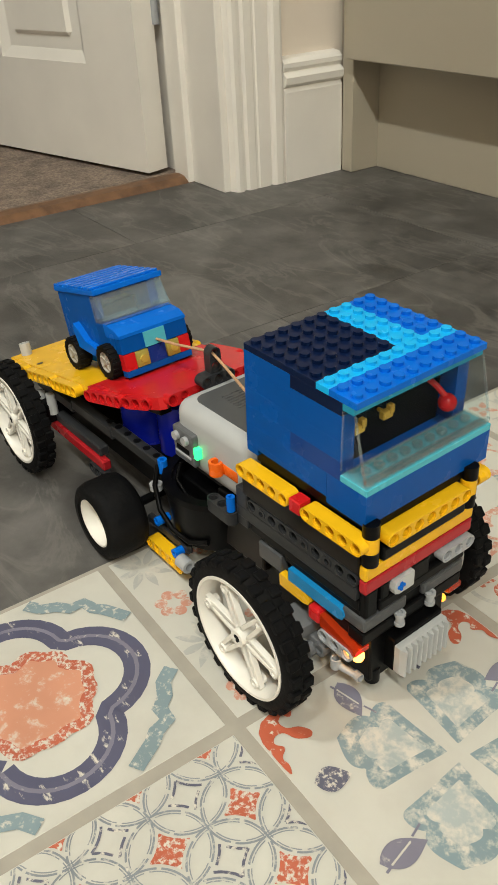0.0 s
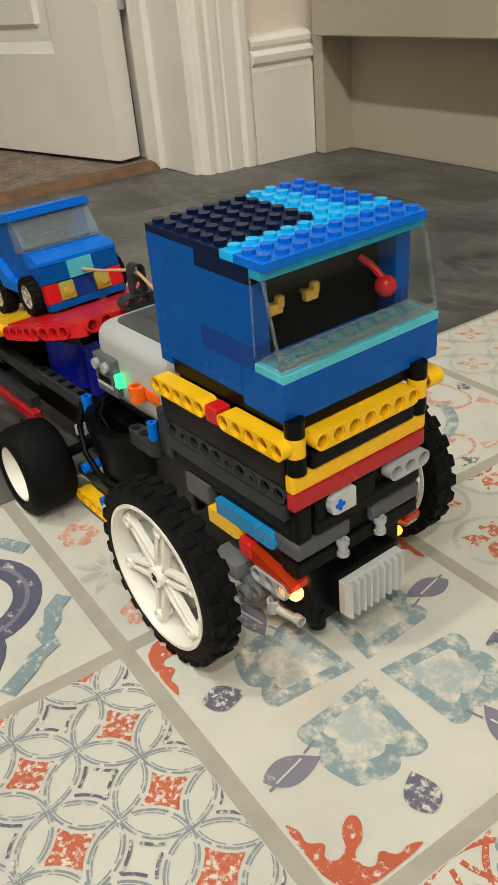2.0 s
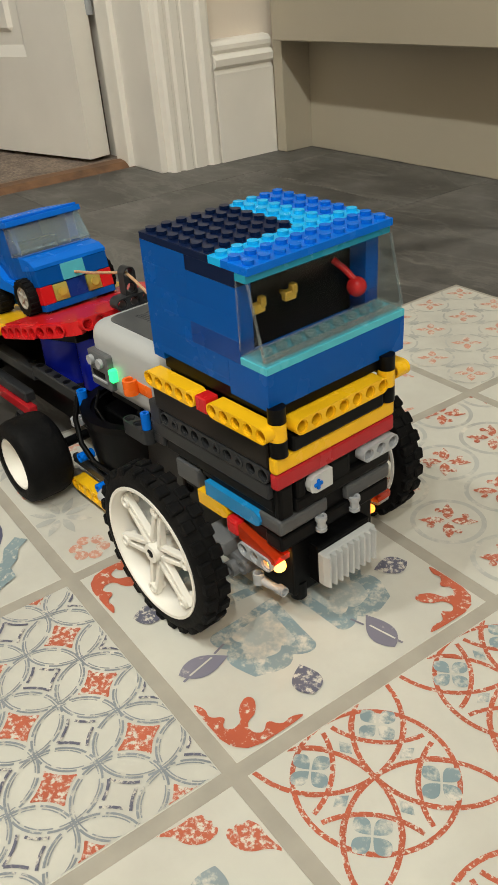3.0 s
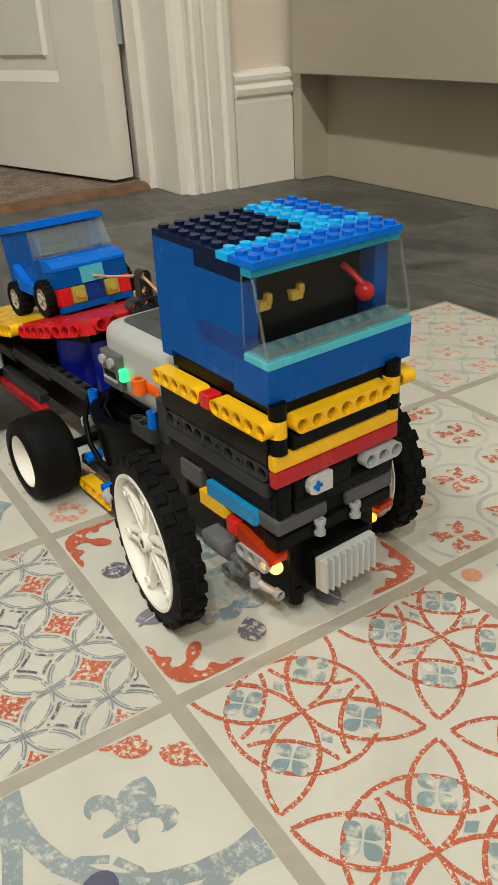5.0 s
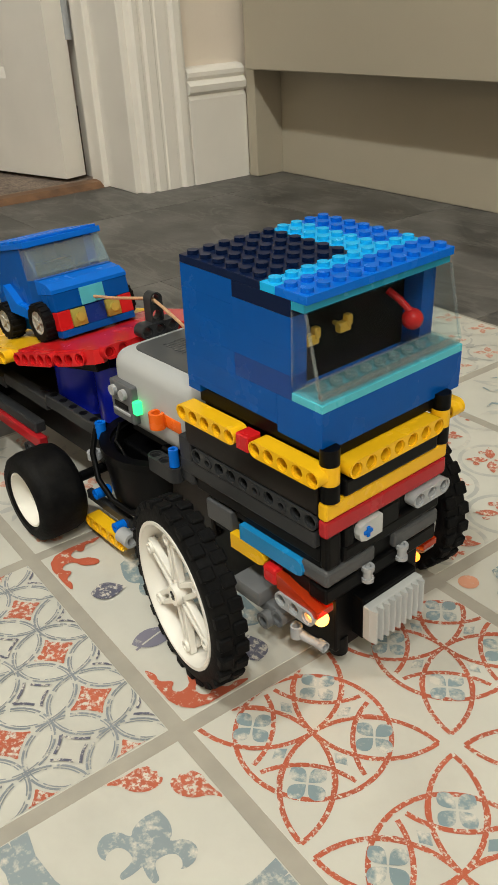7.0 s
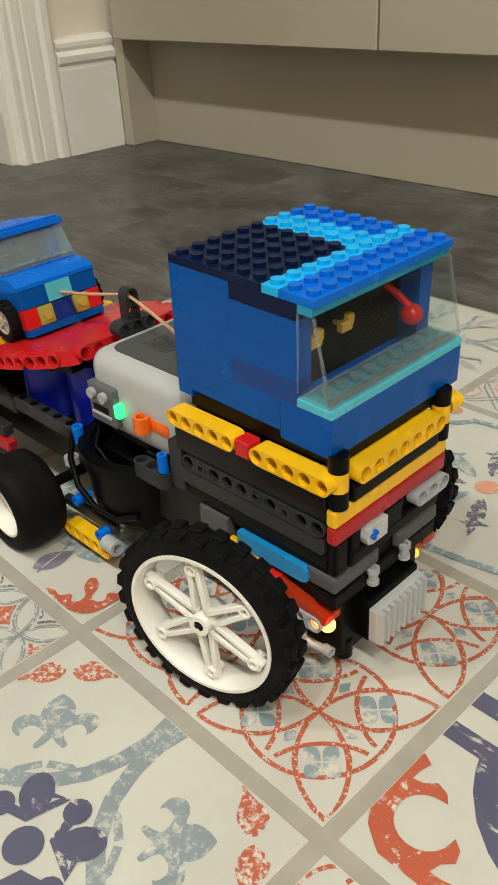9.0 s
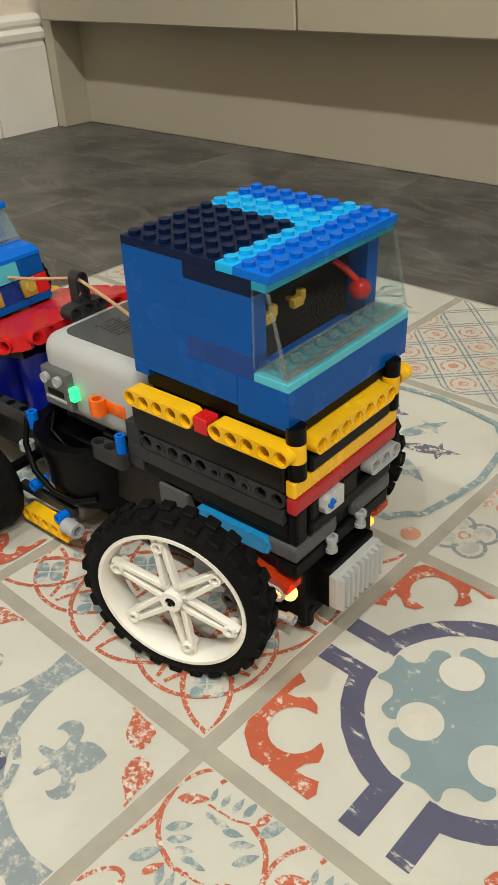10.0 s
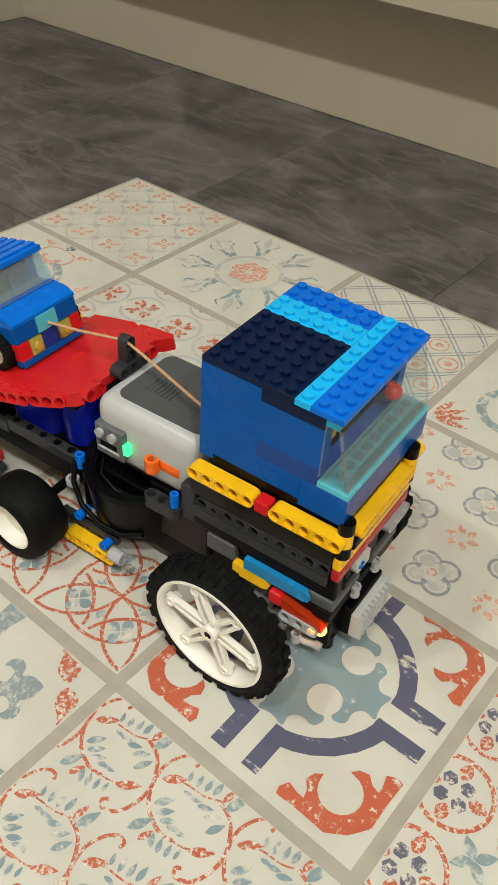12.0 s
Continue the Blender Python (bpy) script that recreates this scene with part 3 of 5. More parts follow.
# ---- under the cab: side layers, front face, lamps ----
for sy in (-1, 1):
    def side(x0, x1, z0, z1, mat, y=38.0, label="", name="side_layer", bevel=0.8):
        a, b = sorted((sy * y, sy * 30.0))
        return tp(name, box(mesh(), x0, x1, a, b, z0, z1, bevel, segs=2), mat, label)
    side(-6, 77, 91.6, 105.8, BROWNBLACK, 36.4, "dark brown side beam")
    tp("side_beam", beam(mesh(), 1.4, sy * 32.8, 87.4, 10, "x", "y"), DARKGREY, "dark grey ten-hole beam", None, True)
    for k in (1, 5, 7):
        tp("pin", tube(mesh(), 1.4 + 8 * k, sy * 32.8 - 4.3, 87.4, 2.9, 8.6, "y", 16, inner=1.6), DARKGREY, "hollow dark grey pin", None, True)
    side(-12, 76, 75.6, 83.2, DARKGREY, 36.6, "dark grey side beam")
    side(-12, -3, 70.0, 94.0, DARKGREY, 36.4, "dark grey upright")
    side(-3, 77, 68.6, 75.4, BLACK, 35.0, "black side beam")
    side(4, 22, 56, 66.5, MIDDARK, 35.4, "grey side beam")
    side(24, 77, 64.8, 68.4, BLACK, 34.0, "black side beam")
    a, b = sorted((sy * 36.6, sy * 32.4))
    sk2 = mesh()
    prism(sk2, [(29, 57.0), (65, 57.0), (67.8, 58.2), (68.8, 60.8), (67.8, 63.4), (65, 64.6), (29, 64.6)], a, b, "y")
    tp("side_panel", sk2, SKYBLUE, "sky blue rounded beam")
    sk2 = mesh()
    prism(sk2, [(22, 49.2), (41, 49.2), (44, 50.6), (45, 53), (43.6, 55.6), (41, 56.8), (22, 56.8)], a, b, "y")
    tp("side_panel", sk2, YELLOW, "yellow rounded beam")
    side(46, 77, 49, 56.8, BLACK, 34.0, "black side beam")
    # Steering arms and knuckle.
    arm = mesh()
    tube(arm, 34, sy * 14, 44, 4, 20, "z", 14)
    box(arm, 27, 45, min(sy * 8, sy * 41), max(sy * 8, sy * 41), 30, 38, 1.2, segs=2)
    box(arm, 37, 56, min(sy * 29, sy * 37), max(sy * 29, sy * 37), 25, 31, 1.2, segs=2)
    tube(arm, 53, sy * 33 - 5, 27, 4, 10, "y", 16, inner=2.4)
    tube(arm, 47, sy * 37 - 4, 24, 4, 8, "y", 16, inner=2.4)
    tp("steering_arm", arm, MIDGREY if sy < 0 else DARKGREY, "grey steering arm", None, True)
    # Corner lamp with its red and clear orange pieces.
    tp("lamp_bracket", box(mesh(), 46, 54, min(sy * 31, sy * 39), max(sy * 31, sy * 39), 45.5, 54.0, 1.5, segs=2), RED, "red connector", None)
    lens = mesh()
    prism(lens, [(54, 45), (74, 41.5), (78.5, 42.5), (78.5, 45.5), (66, 49.5), (54, 52.5)], min(sy * 29, sy * 38), max(sy * 29, sy * 38), "y")
    tp("lamp_lens", lens, CLEARORANGE, "clear orange lamp lens")
    tp("lamp_arm", beam(mesh(), 57, sy * 36, 40.5, 3, "x", "y", t=6), GREY, "grey three-hole link", None, True)
    bl = mesh()
    by, br, bx = (33.4, 3.3, 76.0) if sy < 0 else (27.0, 2.4, 75.5)
    bmesh.ops.create_uvsphere(bl, u_segments=16, v_segments=10, radius=br * MM, matrix=Matrix.Translation((bx * MM, sy * by * MM, 0.0388)))
    tube(bl, bx - 7.5, sy * by, 38.8, br - 0.3, 7.5, "x", 14)
    tp("lamp_bulb", bl, LED_WARM if sy < 0 else LED_ORANGE, "glowing warm lamp", None, True)
    if sy > 0:
        continue
    pipe = mesh()
    ribbon_tube(pipe, [(65, sy * 36, 26.0), (68, sy * 35, 24.5), (75, sy * 31.5, 22.0)], 1.9, 12)
    tube(pipe, 64, sy * 36.5, 23.5, 2.7, 6.0, "z", 14, inner=1.8)
    tube(pipe, 72.5, sy * 31.8, 22.3, 2.4, 4.2, "x", 14, inner=1.9)
    tp("hose_stub", pipe, GREY, "pale grey hose stub", None, True)

fp = lambda name, x0, x1, y0, y1, z0, z1, mat, label="", bevel=0.8: tp(name, box(mesh(), x0, x1, y0, y1, z0, z1, bevel, segs=2), mat, label)
fp("front_beam", 66, 81.2, -35.4, -6.5, 57.6, 65.4, MIDDARK, "grey front beam", 1.6)
fp("front_beam", 72, 81.2, 5.2, 34.5, 56.8, 64.6, MIDDARK, "grey front beam", 1.6)
fp("front_panel", 68, 78.5, -33.5, 33.5, 48.5, 82.5, BLACK, "black front panel")
fp("front_post", 76, 81.0, -34.5, -26.5, 65.6, 82.5, BLACK, "black upright", 1.5)
fp("front_post", 76, 81.0, -25.0, -18.8, 65.6, 82.5, BLACK, "black upright", 1.5)
fp("front_post", 76, 81.4, -4.5, 8.0, 65.6, 82.5, BLACK, "black upright", 1.5)
fp("front_post", 76, 81.0, 27, 34.5, 64.8, 74, BLACK, "black upright", 1.5)
fp("front_beam", 76, 81.6, -26, 34, 66.0, 73.2, BLACK, "black cross beam", 1.5)
fp("front_beam", 70, 80.5, -35, 34, 48.8, 56.4, BLACK, "black cross beam", 1.0)
cn = mesh()
prism(cn, [(-19.0, 77.0), (-18.0, 73.9), (-15.0, 72.7), (-5.5, 72.7), (-5.5, 81.5), (-15.0, 81.5), (-18.0, 80.3)], 80, 83.4, "x")
tp("connector", cn, PALEGREY, "pale grey axle connector")
ax = mesh()
box(ax, 82, 84.2, -16.7, -11.9, 76.3, 77.9, 0.2)
box(ax, 82, 84.25, -15.1, -13.5, 74.7, 79.5, 0.2)
tp("axle_end", ax, ROYAL, "blue cross axle end")
tp("link", beam(mesh(), 81.5, 17.0, 77.8, 3, "y", "x", t=5.5), GREY, "light grey three-hole link", None, True)
for yy in (-12.2, 9.2):
    pn = mesh()
    tube(pn, 82, yy, 50.6, 2.7, 1.8, n=16)
    tube(pn, 82, yy, 52.2, 2.1, 4.4, n=16)
    tube(pn, 82, yy, 56.2, 2.8, 2.0, n=16, inner=1.5)
    tp("pin", pn, GREY, "pale grey upright pin", None, True)
fp("bumper_block", 54, 78, -27, 25, 17, 48.6, BLACK, "black bumper block", 1.0)
for yy in (-22, -3, 14):
    tp("bumper_pin", tube(mesh(), 75, yy, 14.0, 4.0, 9.0, "z", 14), BLACK, "", None, True)
fp("grille_back", 77, 84.4, -17, 17, 22.5, 44, BLACK, "black grille holder", 1.0)
grille = fp("grille", 84.5, 88.6, -17.6, 16.0, 24.4, 41.6, PALEGREY, "pale grey ribbed grille", 0.5)
for k in range(9):
    rb = mesh()
    yy = -17.5 + k * 3.7
    prism(rb, [(88.5, yy), (91.6, yy + 0.7), (91.6, yy + 1.6), (88.5, yy + 3.1)], 24.6, 41.4, "z")
    part("rib", rb, PALEGREY, grille)

# ---- behind the cab: power pack, receiver, deck ----
pk = mesh()
box(pk, -77, -5, -30, 30, 74, 116.5, 9.0, segs=5)
pack = tp("power_pack", pk, material("pale_grey_shell", (0.43, 0.44, 0.44), 0.33, vary=0.04, scale=30, bump=0.03, bump_scale=120), "pale grey rounded battery box", None, True)
LABELGREY = plastic("label_grey", (0.075, 0.078, 0.08), 0.4)
lb = mesh()
prism(lb, [(cx + 6 * math.cos(radians(t)), cy + 6 * math.sin(radians(t))) for cx, cy, t0 in ((-15, 18, 0), (-61, 18, 90), (-61, -16, 180), (-15, -16, 270)) for t in range(t0, t0 + 91, 15)], 116.2, 116.9, "z")
lbp = part("label_panel", lb, LABELGREY, pack, "dark grey label panel with faint lines")
for k in range(7):
    part("marking", box(mesh(), -57 + k * 2.6, -56 + k * 2.6, -10, 6 - (k % 3) * 2, 116.9, 117.05, 0), plastic("marking_grey", (0.05, 0.052, 0.055)), pack)
# A dark block stands in for the shade in the gap below the pack.
tp("pack_shadow_gap", box(mesh(), -74, -6, -24, 30, 68, 76, 2.0), DARKGREY, "dark grey block for the shadow gap under the pack")
rc = mesh()
box(rc, -73.5, -53.5, -33.5, -24, 81.5, 102.0, 1.0, segs=2)
recv = tp("receiver", rc, material("receiver_grey", (0.105, 0.11, 0.115), 0.35, vary=0.05, scale=60), "grey infrared receiver")
for xx in (-69, -60):
    part("dial", tube(mesh(), xx, -35.7, 97.0, 2.7, 2.6, "y", 16), GREY, recv, "round grey dial", True)
part("slot", box(mesh(), -70, -58, -33.9, -33.0, 88.0, 91.3, 0.3), BLACK, recv)
part("slot_rim", box(mesh(), -71.5, -56.5, -34.1, -33.1, 85.5, 87.1, 0.3), GREY, recv)
part("lamp", box(mesh(), -53.9, -50.4, -33.6, -29.4, 88.0, 95.0, 0.4), LED_GREEN, recv, "glowing green lamp")
ob_ = mesh()
tube(ob_, -34.4, -32.3, 87.5, 4.0, 8, n=18, inner=2.4)
box(ob_, -32, -18, -30.5, -26.8, 88, 95, 1.0, segs=2)
tp("orange_connector", ob_, ORANGE, "orange pin connector", None, True)
tp("bracket", beam(mesh(), -31.4, -37.4, 72.4, 3, "x", "z"), DARKGREY, "dark grey bracket", None, True)
tp("blue_pin", tube(mesh(), -15.4, -37.6, 76.3, 2.4, 9.0, n=16, inner=1.2), ROYAL, "blue pin", None, True)
tp("blue_pin", tube(mesh(), -85, -36, 64.5, 2.9, 9, n=16, inner=1.4), ROYAL, "blue pin", None, True)
# Black tub and its cables.
tub = mesh()
for r0, r1, z0, z1 in ((33, 31, 38, 71),):
    tube(tub, -57, -14, z0 - 4, r0 - 3, z1 - z0, n=40, r2=r1 + 3, inner=27)
tube(tub, -57, -14, 65, 34.5, 4, n=40, inner=29)
tube(tub, -57, -14, 34, 29, 1.5, n=40)
tp("tub", tub, BLACK, "round black plastic tub", None, True)
tp("cable", ribbon_tube(mesh(), [(-87, -38, 70), (-85, -43, 58), (-77, -46, 46), (-63, -47, 40), (-49, -45, 38), (-37, -40, 42)], 1.6, 10), BLACK, "black cable", None, True)
tp("cable", ribbon_tube(mesh(), [(-69, -33, 78), (-67, -38, 70), (-55, -40, 66), (-39, -39, 66), (-27, -36, 69), (-16, -33, 74)], 0.9, 8), BLACK, "thin black cable", None, True)
# Main frame.
tp("gearbox", box(mesh(), -96, 60, -27, 27, 19, 50, 1.5, segs=2), BLACK, "black gearbox under the chassis")
tp("gearbox_cover", box(mesh(), -34, 2, -31, 31, 40, 68, 1.5, segs=2), BROWNBLACK, "dark brown gearbox cover")
tp("main_frame", box(mesh(), -262, 4, -26, 26, 34, 60, 1.0), BLACK, "black chassis frame")
tp("main_frame", box(mesh(), -40, 4, -29, 29, 44, 74, 1.0), BLACK, "black chassis frame")
for sy in (-1, 1):
    def span(lo, hi):
        return sorted((sy * lo, sy * hi))
    rl = mesh()
    for k in range(3):
        box(rl, -249 + k * 54.2, -195.4 + k * 54.2, *span(32, 39), 58.5 + k * 3.2, 66.1 + k * 3.2, 0.6)
    tp("frame_rail", rl, DARKGREY, "dark grey frame rail")
    for k in range(6):
        tp("rail_pin", tube(mesh(), -147 + k * 11, sy * 35.5, 72.0, 2.4, 0.7, n=14), BLACK, "", None, True)
    tp("side_rod", box(mesh(), -246, -154, *span(36, 42), 32.0, 39.5, 0.8), DARKRED, "dark red long beam")
    tp("side_rod", box(mesh(), -240, -160, *span(33, 40), 39.8, 47, 0.8), DARKGREY, "dark grey long beam")
    tp("side_link", beam(mesh(), -170, sy * 41, 28, 3, "x", "y", t=5), DARKGREY, "grey three-hole link", None, True)
    kn = mesh()
    tube(kn, -238, sy * 43, 47, 4, 12, "z", 14)
    tube(kn, -224, sy * 41, 47, 3.4, 16, "y" if sy > 0 else "z", 14)
    tp("silver_link", kn, PALEGREY, "pale grey link", None, True)
    tp("rear_axle_block", box(mesh(), -250, -223, *span(20, 52), 40, 55, 1.0), BLACK, "black rear axle block")
    tp("middle_axle", tube(mesh(), -109.5, min(sy * 20, sy * 50), 31.6, 3, 30, "y", 14), BLACK, "", None, True)
    tp("step_beam", beam(mesh(), -88, sy * 46.5, 16.5, 5, "x", "y"), YELLOW, "yellow five-hole step beam", None, True)
    tp("step_pin", tube(mesh(), -60, sy * 46 - 4, 25, 2.9, 8, "y", 14, inner=1.4), ROYAL, "blue pin", None, True)
    tp("step_bush", tube(mesh(), -53, sy * 46 - 4, 25, 4.2, 9, "x", 16, inner=2.4), GREY, "light grey bush", None, True)
    tp("step_link", box(mesh(), -98, -54, *span(40, 44), 24, 30, 0.8), DARKGREY, "dark grey link")
    tp("step_link", tube(mesh(), -89, sy * 40, 52, 4, 4, "y" if sy > 0 else "z", 14, inner=2.3), GREY, "grey link", None, True)
    tp("step_pin", tube(mesh(), -80, sy * 43 - 5, 36, 2.9, 9, "y", 14, inner=1.4), ROYAL, "blue pin", None, True)
motor = mesh()
tube(motor, -137, -11, 56, 19, 36, n=36)
tube(motor, -105, -9, 62, 14, 34, n=30)
tp("motor_drum", motor, plastic("deep_royal_plastic", (0.004, 0.012, 0.33), 0.25), "deep blue motor drum", None, True)
for xx, zt in ((-220, 70.5), (-104, 97.0)):
    tp("deck_support", box(mesh(), xx - 6, xx + 6, -8, 24, 58, zt, 1.0), BLACK, "black deck support")

# The sloping deck, its panels and edge beams; its origin is the middle of its front edge.
DECK = pose(-0.079, -0.0005, 0.1143, 0, -12.5, 0)
deck_bed = empty("deck", parent=truck, m=DECK)


def dp(name, bm, mat, label="", smooth=False):
    return part(name, bm, mat, deck_bed, label, smooth)


dp("deck_panel", prism(mesh(), [(-214, -40), (-76.1, -43.5), (-76.1, 43.5), (-214, 40)], -4.5, 0, "z"), YELLOW, "yellow deck panel")
dp("deck_panel", prism(mesh(), [(-76, -43.5), (-40, -39.5), (-14, -31), (-9, -27), (-5, -24), (-5, 26), (-8, 30), (-8, 38), (-30, 43.5), (-76, 43.5)], -4.5, 0.05, "z"), RED, "red deck panel")


def edge_beam(x0, y0, n, deg, mat, label, z=-4.0, t=6.0):
    bm = beam(mesh(), 0, 0, 0, n, "x", "y", t=t)
    bmesh.ops.transform(bm, matrix=pose(x0 * MM, y0 * MM, z * MM, 0, 0, deg), verts=bm.verts)
    dp("edge_beam", bm, mat, label, True)


for sy in (-1, 1):
    edge_beam(-209, sy * 43.5, 5, -sy * 0.5, YELLOW, "yellow deck edge beam")
    edge_beam(-168, sy * 45.0, 6, -sy * 1, YELLOW, "yellow deck edge beam")
    edge_beam(-120, sy * 46.0, 5, -sy * 0, YELLOW, "yellow deck edge beam")
    # The near front corner is cut back, the far one runs out to a tip.
    wing = mesh()
    if sy < 0:
        edge_beam(-71, -44.6, 5, 7, RED, "red deck edge beam")
        edge_beam(-33, -38.6, 3, 17, RED, "red deck edge beam")
        prism(wing, [(-16, -35), (-9, -32), (-6.5, -28.5), (-9, -25), (-16, -26)], -7.6, 0.02, "z")
    else:
        edge_beam(-71, 46.0, 5, 1, RED, "red deck edge beam")
        edge_beam(-31, 45.5, 3, -5, RED, "red deck edge beam")
        prism(wing, [(-16, 46), (-2, 44.5), (0.5, 41), (-3, 37), (-8, 34), (-16, 36)], -8.0, 0.02, "z")
    dp("deck_tip", wing, RED, "rounded red deck tip")
    bm = beam(mesh(), 0, 0, 0, 2, "y", "x", t=7)
    bmesh.ops.transform(bm, matrix=pose(-0.0055, (sy * 22 - 4) * MM, -0.0025), verts=bm.verts)
    dp("edge_beam", bm, RED, "red deck edge beam", True)
dp("deck_stop", tube(mesh(), -206, -30, 0, 4, 9, "z", 14, inner=2.4), PALEGREY, "pale grey deck stop", True)
# No hole is cut: a thin dark disc gives its shaded inside.
dp("deck_hole", tube(mesh(), -168, -36, 0.05, 2.4, 0.15, n=14), DARKGREY, "dark disc for a small shaded hole in the deck", True)
dp("deck_bearer", box(mesh(), -205, -14, -30, -22, -13, -4.6, 0.5), BLACK, "black deck bearer")
dp("deck_bearer", box(mesh(), -205, -14, 22, 30, -13, -4.6, 0.5), BLACK, "black deck bearer")

# Winch guide and the string to the small car.
tp("winch_beam", beam(mesh(), -77.0, -7.5, 118.2, 3, "y", "x"), DARKGREY, "dark grey guide beam", None, True)
tp("winch_upright", beam(mesh(), -78.0, 0.5, 117.4, 3, "z", "x", w=7.6, t=6), DARKGREY, "dark grey upright guide", None, True)
tp("tow_string", ribbon_tube(mesh(), [(-141.0, 0, 120.8), (-134, 0.2, 122.0), (-115, 0.4, 125.2), (-95, 0.6, 129.6), (-79, 0.8, 133.0), (-64, -3, 132.8), (-45, -8, 132.0), (-22, -14, 130.8), (1, -19, 129.0)], 0.85, 8), STRING, "tan twisted string", None, True)

# ---- the small blue car on the sloping deck (its own thing; origin under its middle) ----
car = empty("toy_car", "small blue toy brick car tied on the sloping truck deck", "toy car")


def cp(name, bm, mat, label="", parent=None, smooth=False):
    return part(name, bm, mat, parent or car, label, smooth)


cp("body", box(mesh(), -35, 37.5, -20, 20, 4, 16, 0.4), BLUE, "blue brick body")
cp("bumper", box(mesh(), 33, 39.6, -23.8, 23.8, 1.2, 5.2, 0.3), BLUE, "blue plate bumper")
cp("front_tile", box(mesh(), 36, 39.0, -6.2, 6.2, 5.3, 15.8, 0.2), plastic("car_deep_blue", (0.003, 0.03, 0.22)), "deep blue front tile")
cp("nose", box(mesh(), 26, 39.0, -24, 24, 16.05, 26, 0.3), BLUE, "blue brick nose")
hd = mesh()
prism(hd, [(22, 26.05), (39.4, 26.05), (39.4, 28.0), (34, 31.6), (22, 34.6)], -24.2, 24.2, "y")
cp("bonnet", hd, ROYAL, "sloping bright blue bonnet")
cp("badge_plate", box(mesh(), 38, 39.9, -7.6, 7.6, 16.3, 26, 0.2), TEAL, "teal tile on the nose")
for s in (-1, 1):
    cp("corner_brick", box(mesh(), 33, 39.5, min(s * 24, s * 16), max(s * 24, s * 16), 5.3, 15.9, 0.3), RED, "red corner brick")
    hl = mesh()
    yc = s * 11.2
    box(hl, 36, 40.0, yc - 4.6, yc + 4.6, 5.5, 15.6, 0.7, segs=2)
    tube(hl, 40, yc, 10.6, 2.5, 1.6, "x", 16)
    cp("headlight", hl, CLEARYELLOW, "clear yellow headlight", None, True)
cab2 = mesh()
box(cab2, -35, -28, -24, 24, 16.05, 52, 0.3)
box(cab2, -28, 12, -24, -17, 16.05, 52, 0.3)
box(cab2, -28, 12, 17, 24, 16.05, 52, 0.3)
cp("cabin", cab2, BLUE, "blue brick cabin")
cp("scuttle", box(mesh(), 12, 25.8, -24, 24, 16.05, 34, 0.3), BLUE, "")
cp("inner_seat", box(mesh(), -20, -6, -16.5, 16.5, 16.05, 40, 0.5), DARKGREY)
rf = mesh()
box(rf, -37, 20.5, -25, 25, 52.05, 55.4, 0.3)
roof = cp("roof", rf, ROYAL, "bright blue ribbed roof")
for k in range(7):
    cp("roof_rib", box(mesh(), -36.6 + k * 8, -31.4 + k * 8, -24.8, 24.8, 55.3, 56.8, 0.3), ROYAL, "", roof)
wsc = mesh()
prism(wsc, [(24.0, 36.4), (25.4, 36.4), (18.6, 52.0), (17.2, 52.0)], -23.8, 23.8, "y")
for y0 in (-24, 22.8):
    prism(wsc, [(12, 36.4), (24.0, 36.4), (17.2, 52.0), (12, 52.0)], y0, y0 + 1.2, "y")
cp("windscreen", wsc, SMOKED, "smoky clear windscreen")
wb = mesh()
box(wb, 12, 25.6, -24, 24, 34.1, 36.4, 0.2)
studs(wb, [20], [-16 + 8 * i for i in range(5)], 36.4, 2.0, 1.2)
cp("windscreen_base", wb, SMOKED, "", None, True)
small_lug = None
for s in (-1, 1):
    for xc in (23, -24):
        w = empty("wheel", parent=car, m=pose(xc * MM, s * 25.2 * MM, 11.2 * MM, 0, 0, 180 if s > 0 else 0))
        tyre = mesh()
        lathe(tyre, [(6.8, -4.2), (8.2, -4.8), (10.4, -4.4), (11.0, 0), (10.4, 4.4), (8.2, 4.8), (6.8, 4.2)], 32)
        for k in range(18):
            if small_lug is None:
                lug = part("tread_lug", box(mesh(), 10, 11.3, -4.3, 4.3, -0.8, 0.8, 0.15), RUBBER, w)
                small_lug = lug.data
            else:
                lug = new("tread_lug", small_lug)
                lug.parent = w
            lug.matrix_basis = Matrix.Rotation(2 * math.pi * k / 18, 4, "Y")
        part("tyre", tyre, RUBBER, w, "small black treaded tyre", True)
        rim = mesh()
        lathe(rim, [(7.0, -4.0), (7.0, 4.0), (6.0, 4.0), (5.6, -2.5), (6.2, -4.0)], 28)
        tube(rim, 0, -3.0, 0, 5.8, 1.5, "y", 24)
        tube(rim, 0, -4.2, 0, 1.8, 2, "y", 12)
        for k in range(5):
            bm = mesh()
            box(bm, 1, 6, -3.9, -2.8, -0.6, 0.6, 0.1)
            bmesh.ops.transform(bm, matrix=Matrix.Rotation(2 * math.pi * k / 5, 4, "Y"), verts=bm.verts)
            tmp = bpy.data.meshes.new("spoke")
            bm.to_mesh(tmp)
            bm.free()
            rim.from_mesh(tmp)
            bpy.data.meshes.remove(tmp)
        part("rim", rim, DUSTYRIM, w, "dusty grey rim", True)
    fd = mesh()
    prism(fd, [(-12, 17), (10, 13), (13, 17), (9, 19.5), (-1, 22), (-8, 29), (-13, 33), (-15, 30)], s * 26 - 2.4, s * 26 + 2.4, "y")
    cp("side_step", fd, ROYAL, "bright blue curved side piece")

# ---- prints on the mat: flat ink shapes, a hair over each tile ----


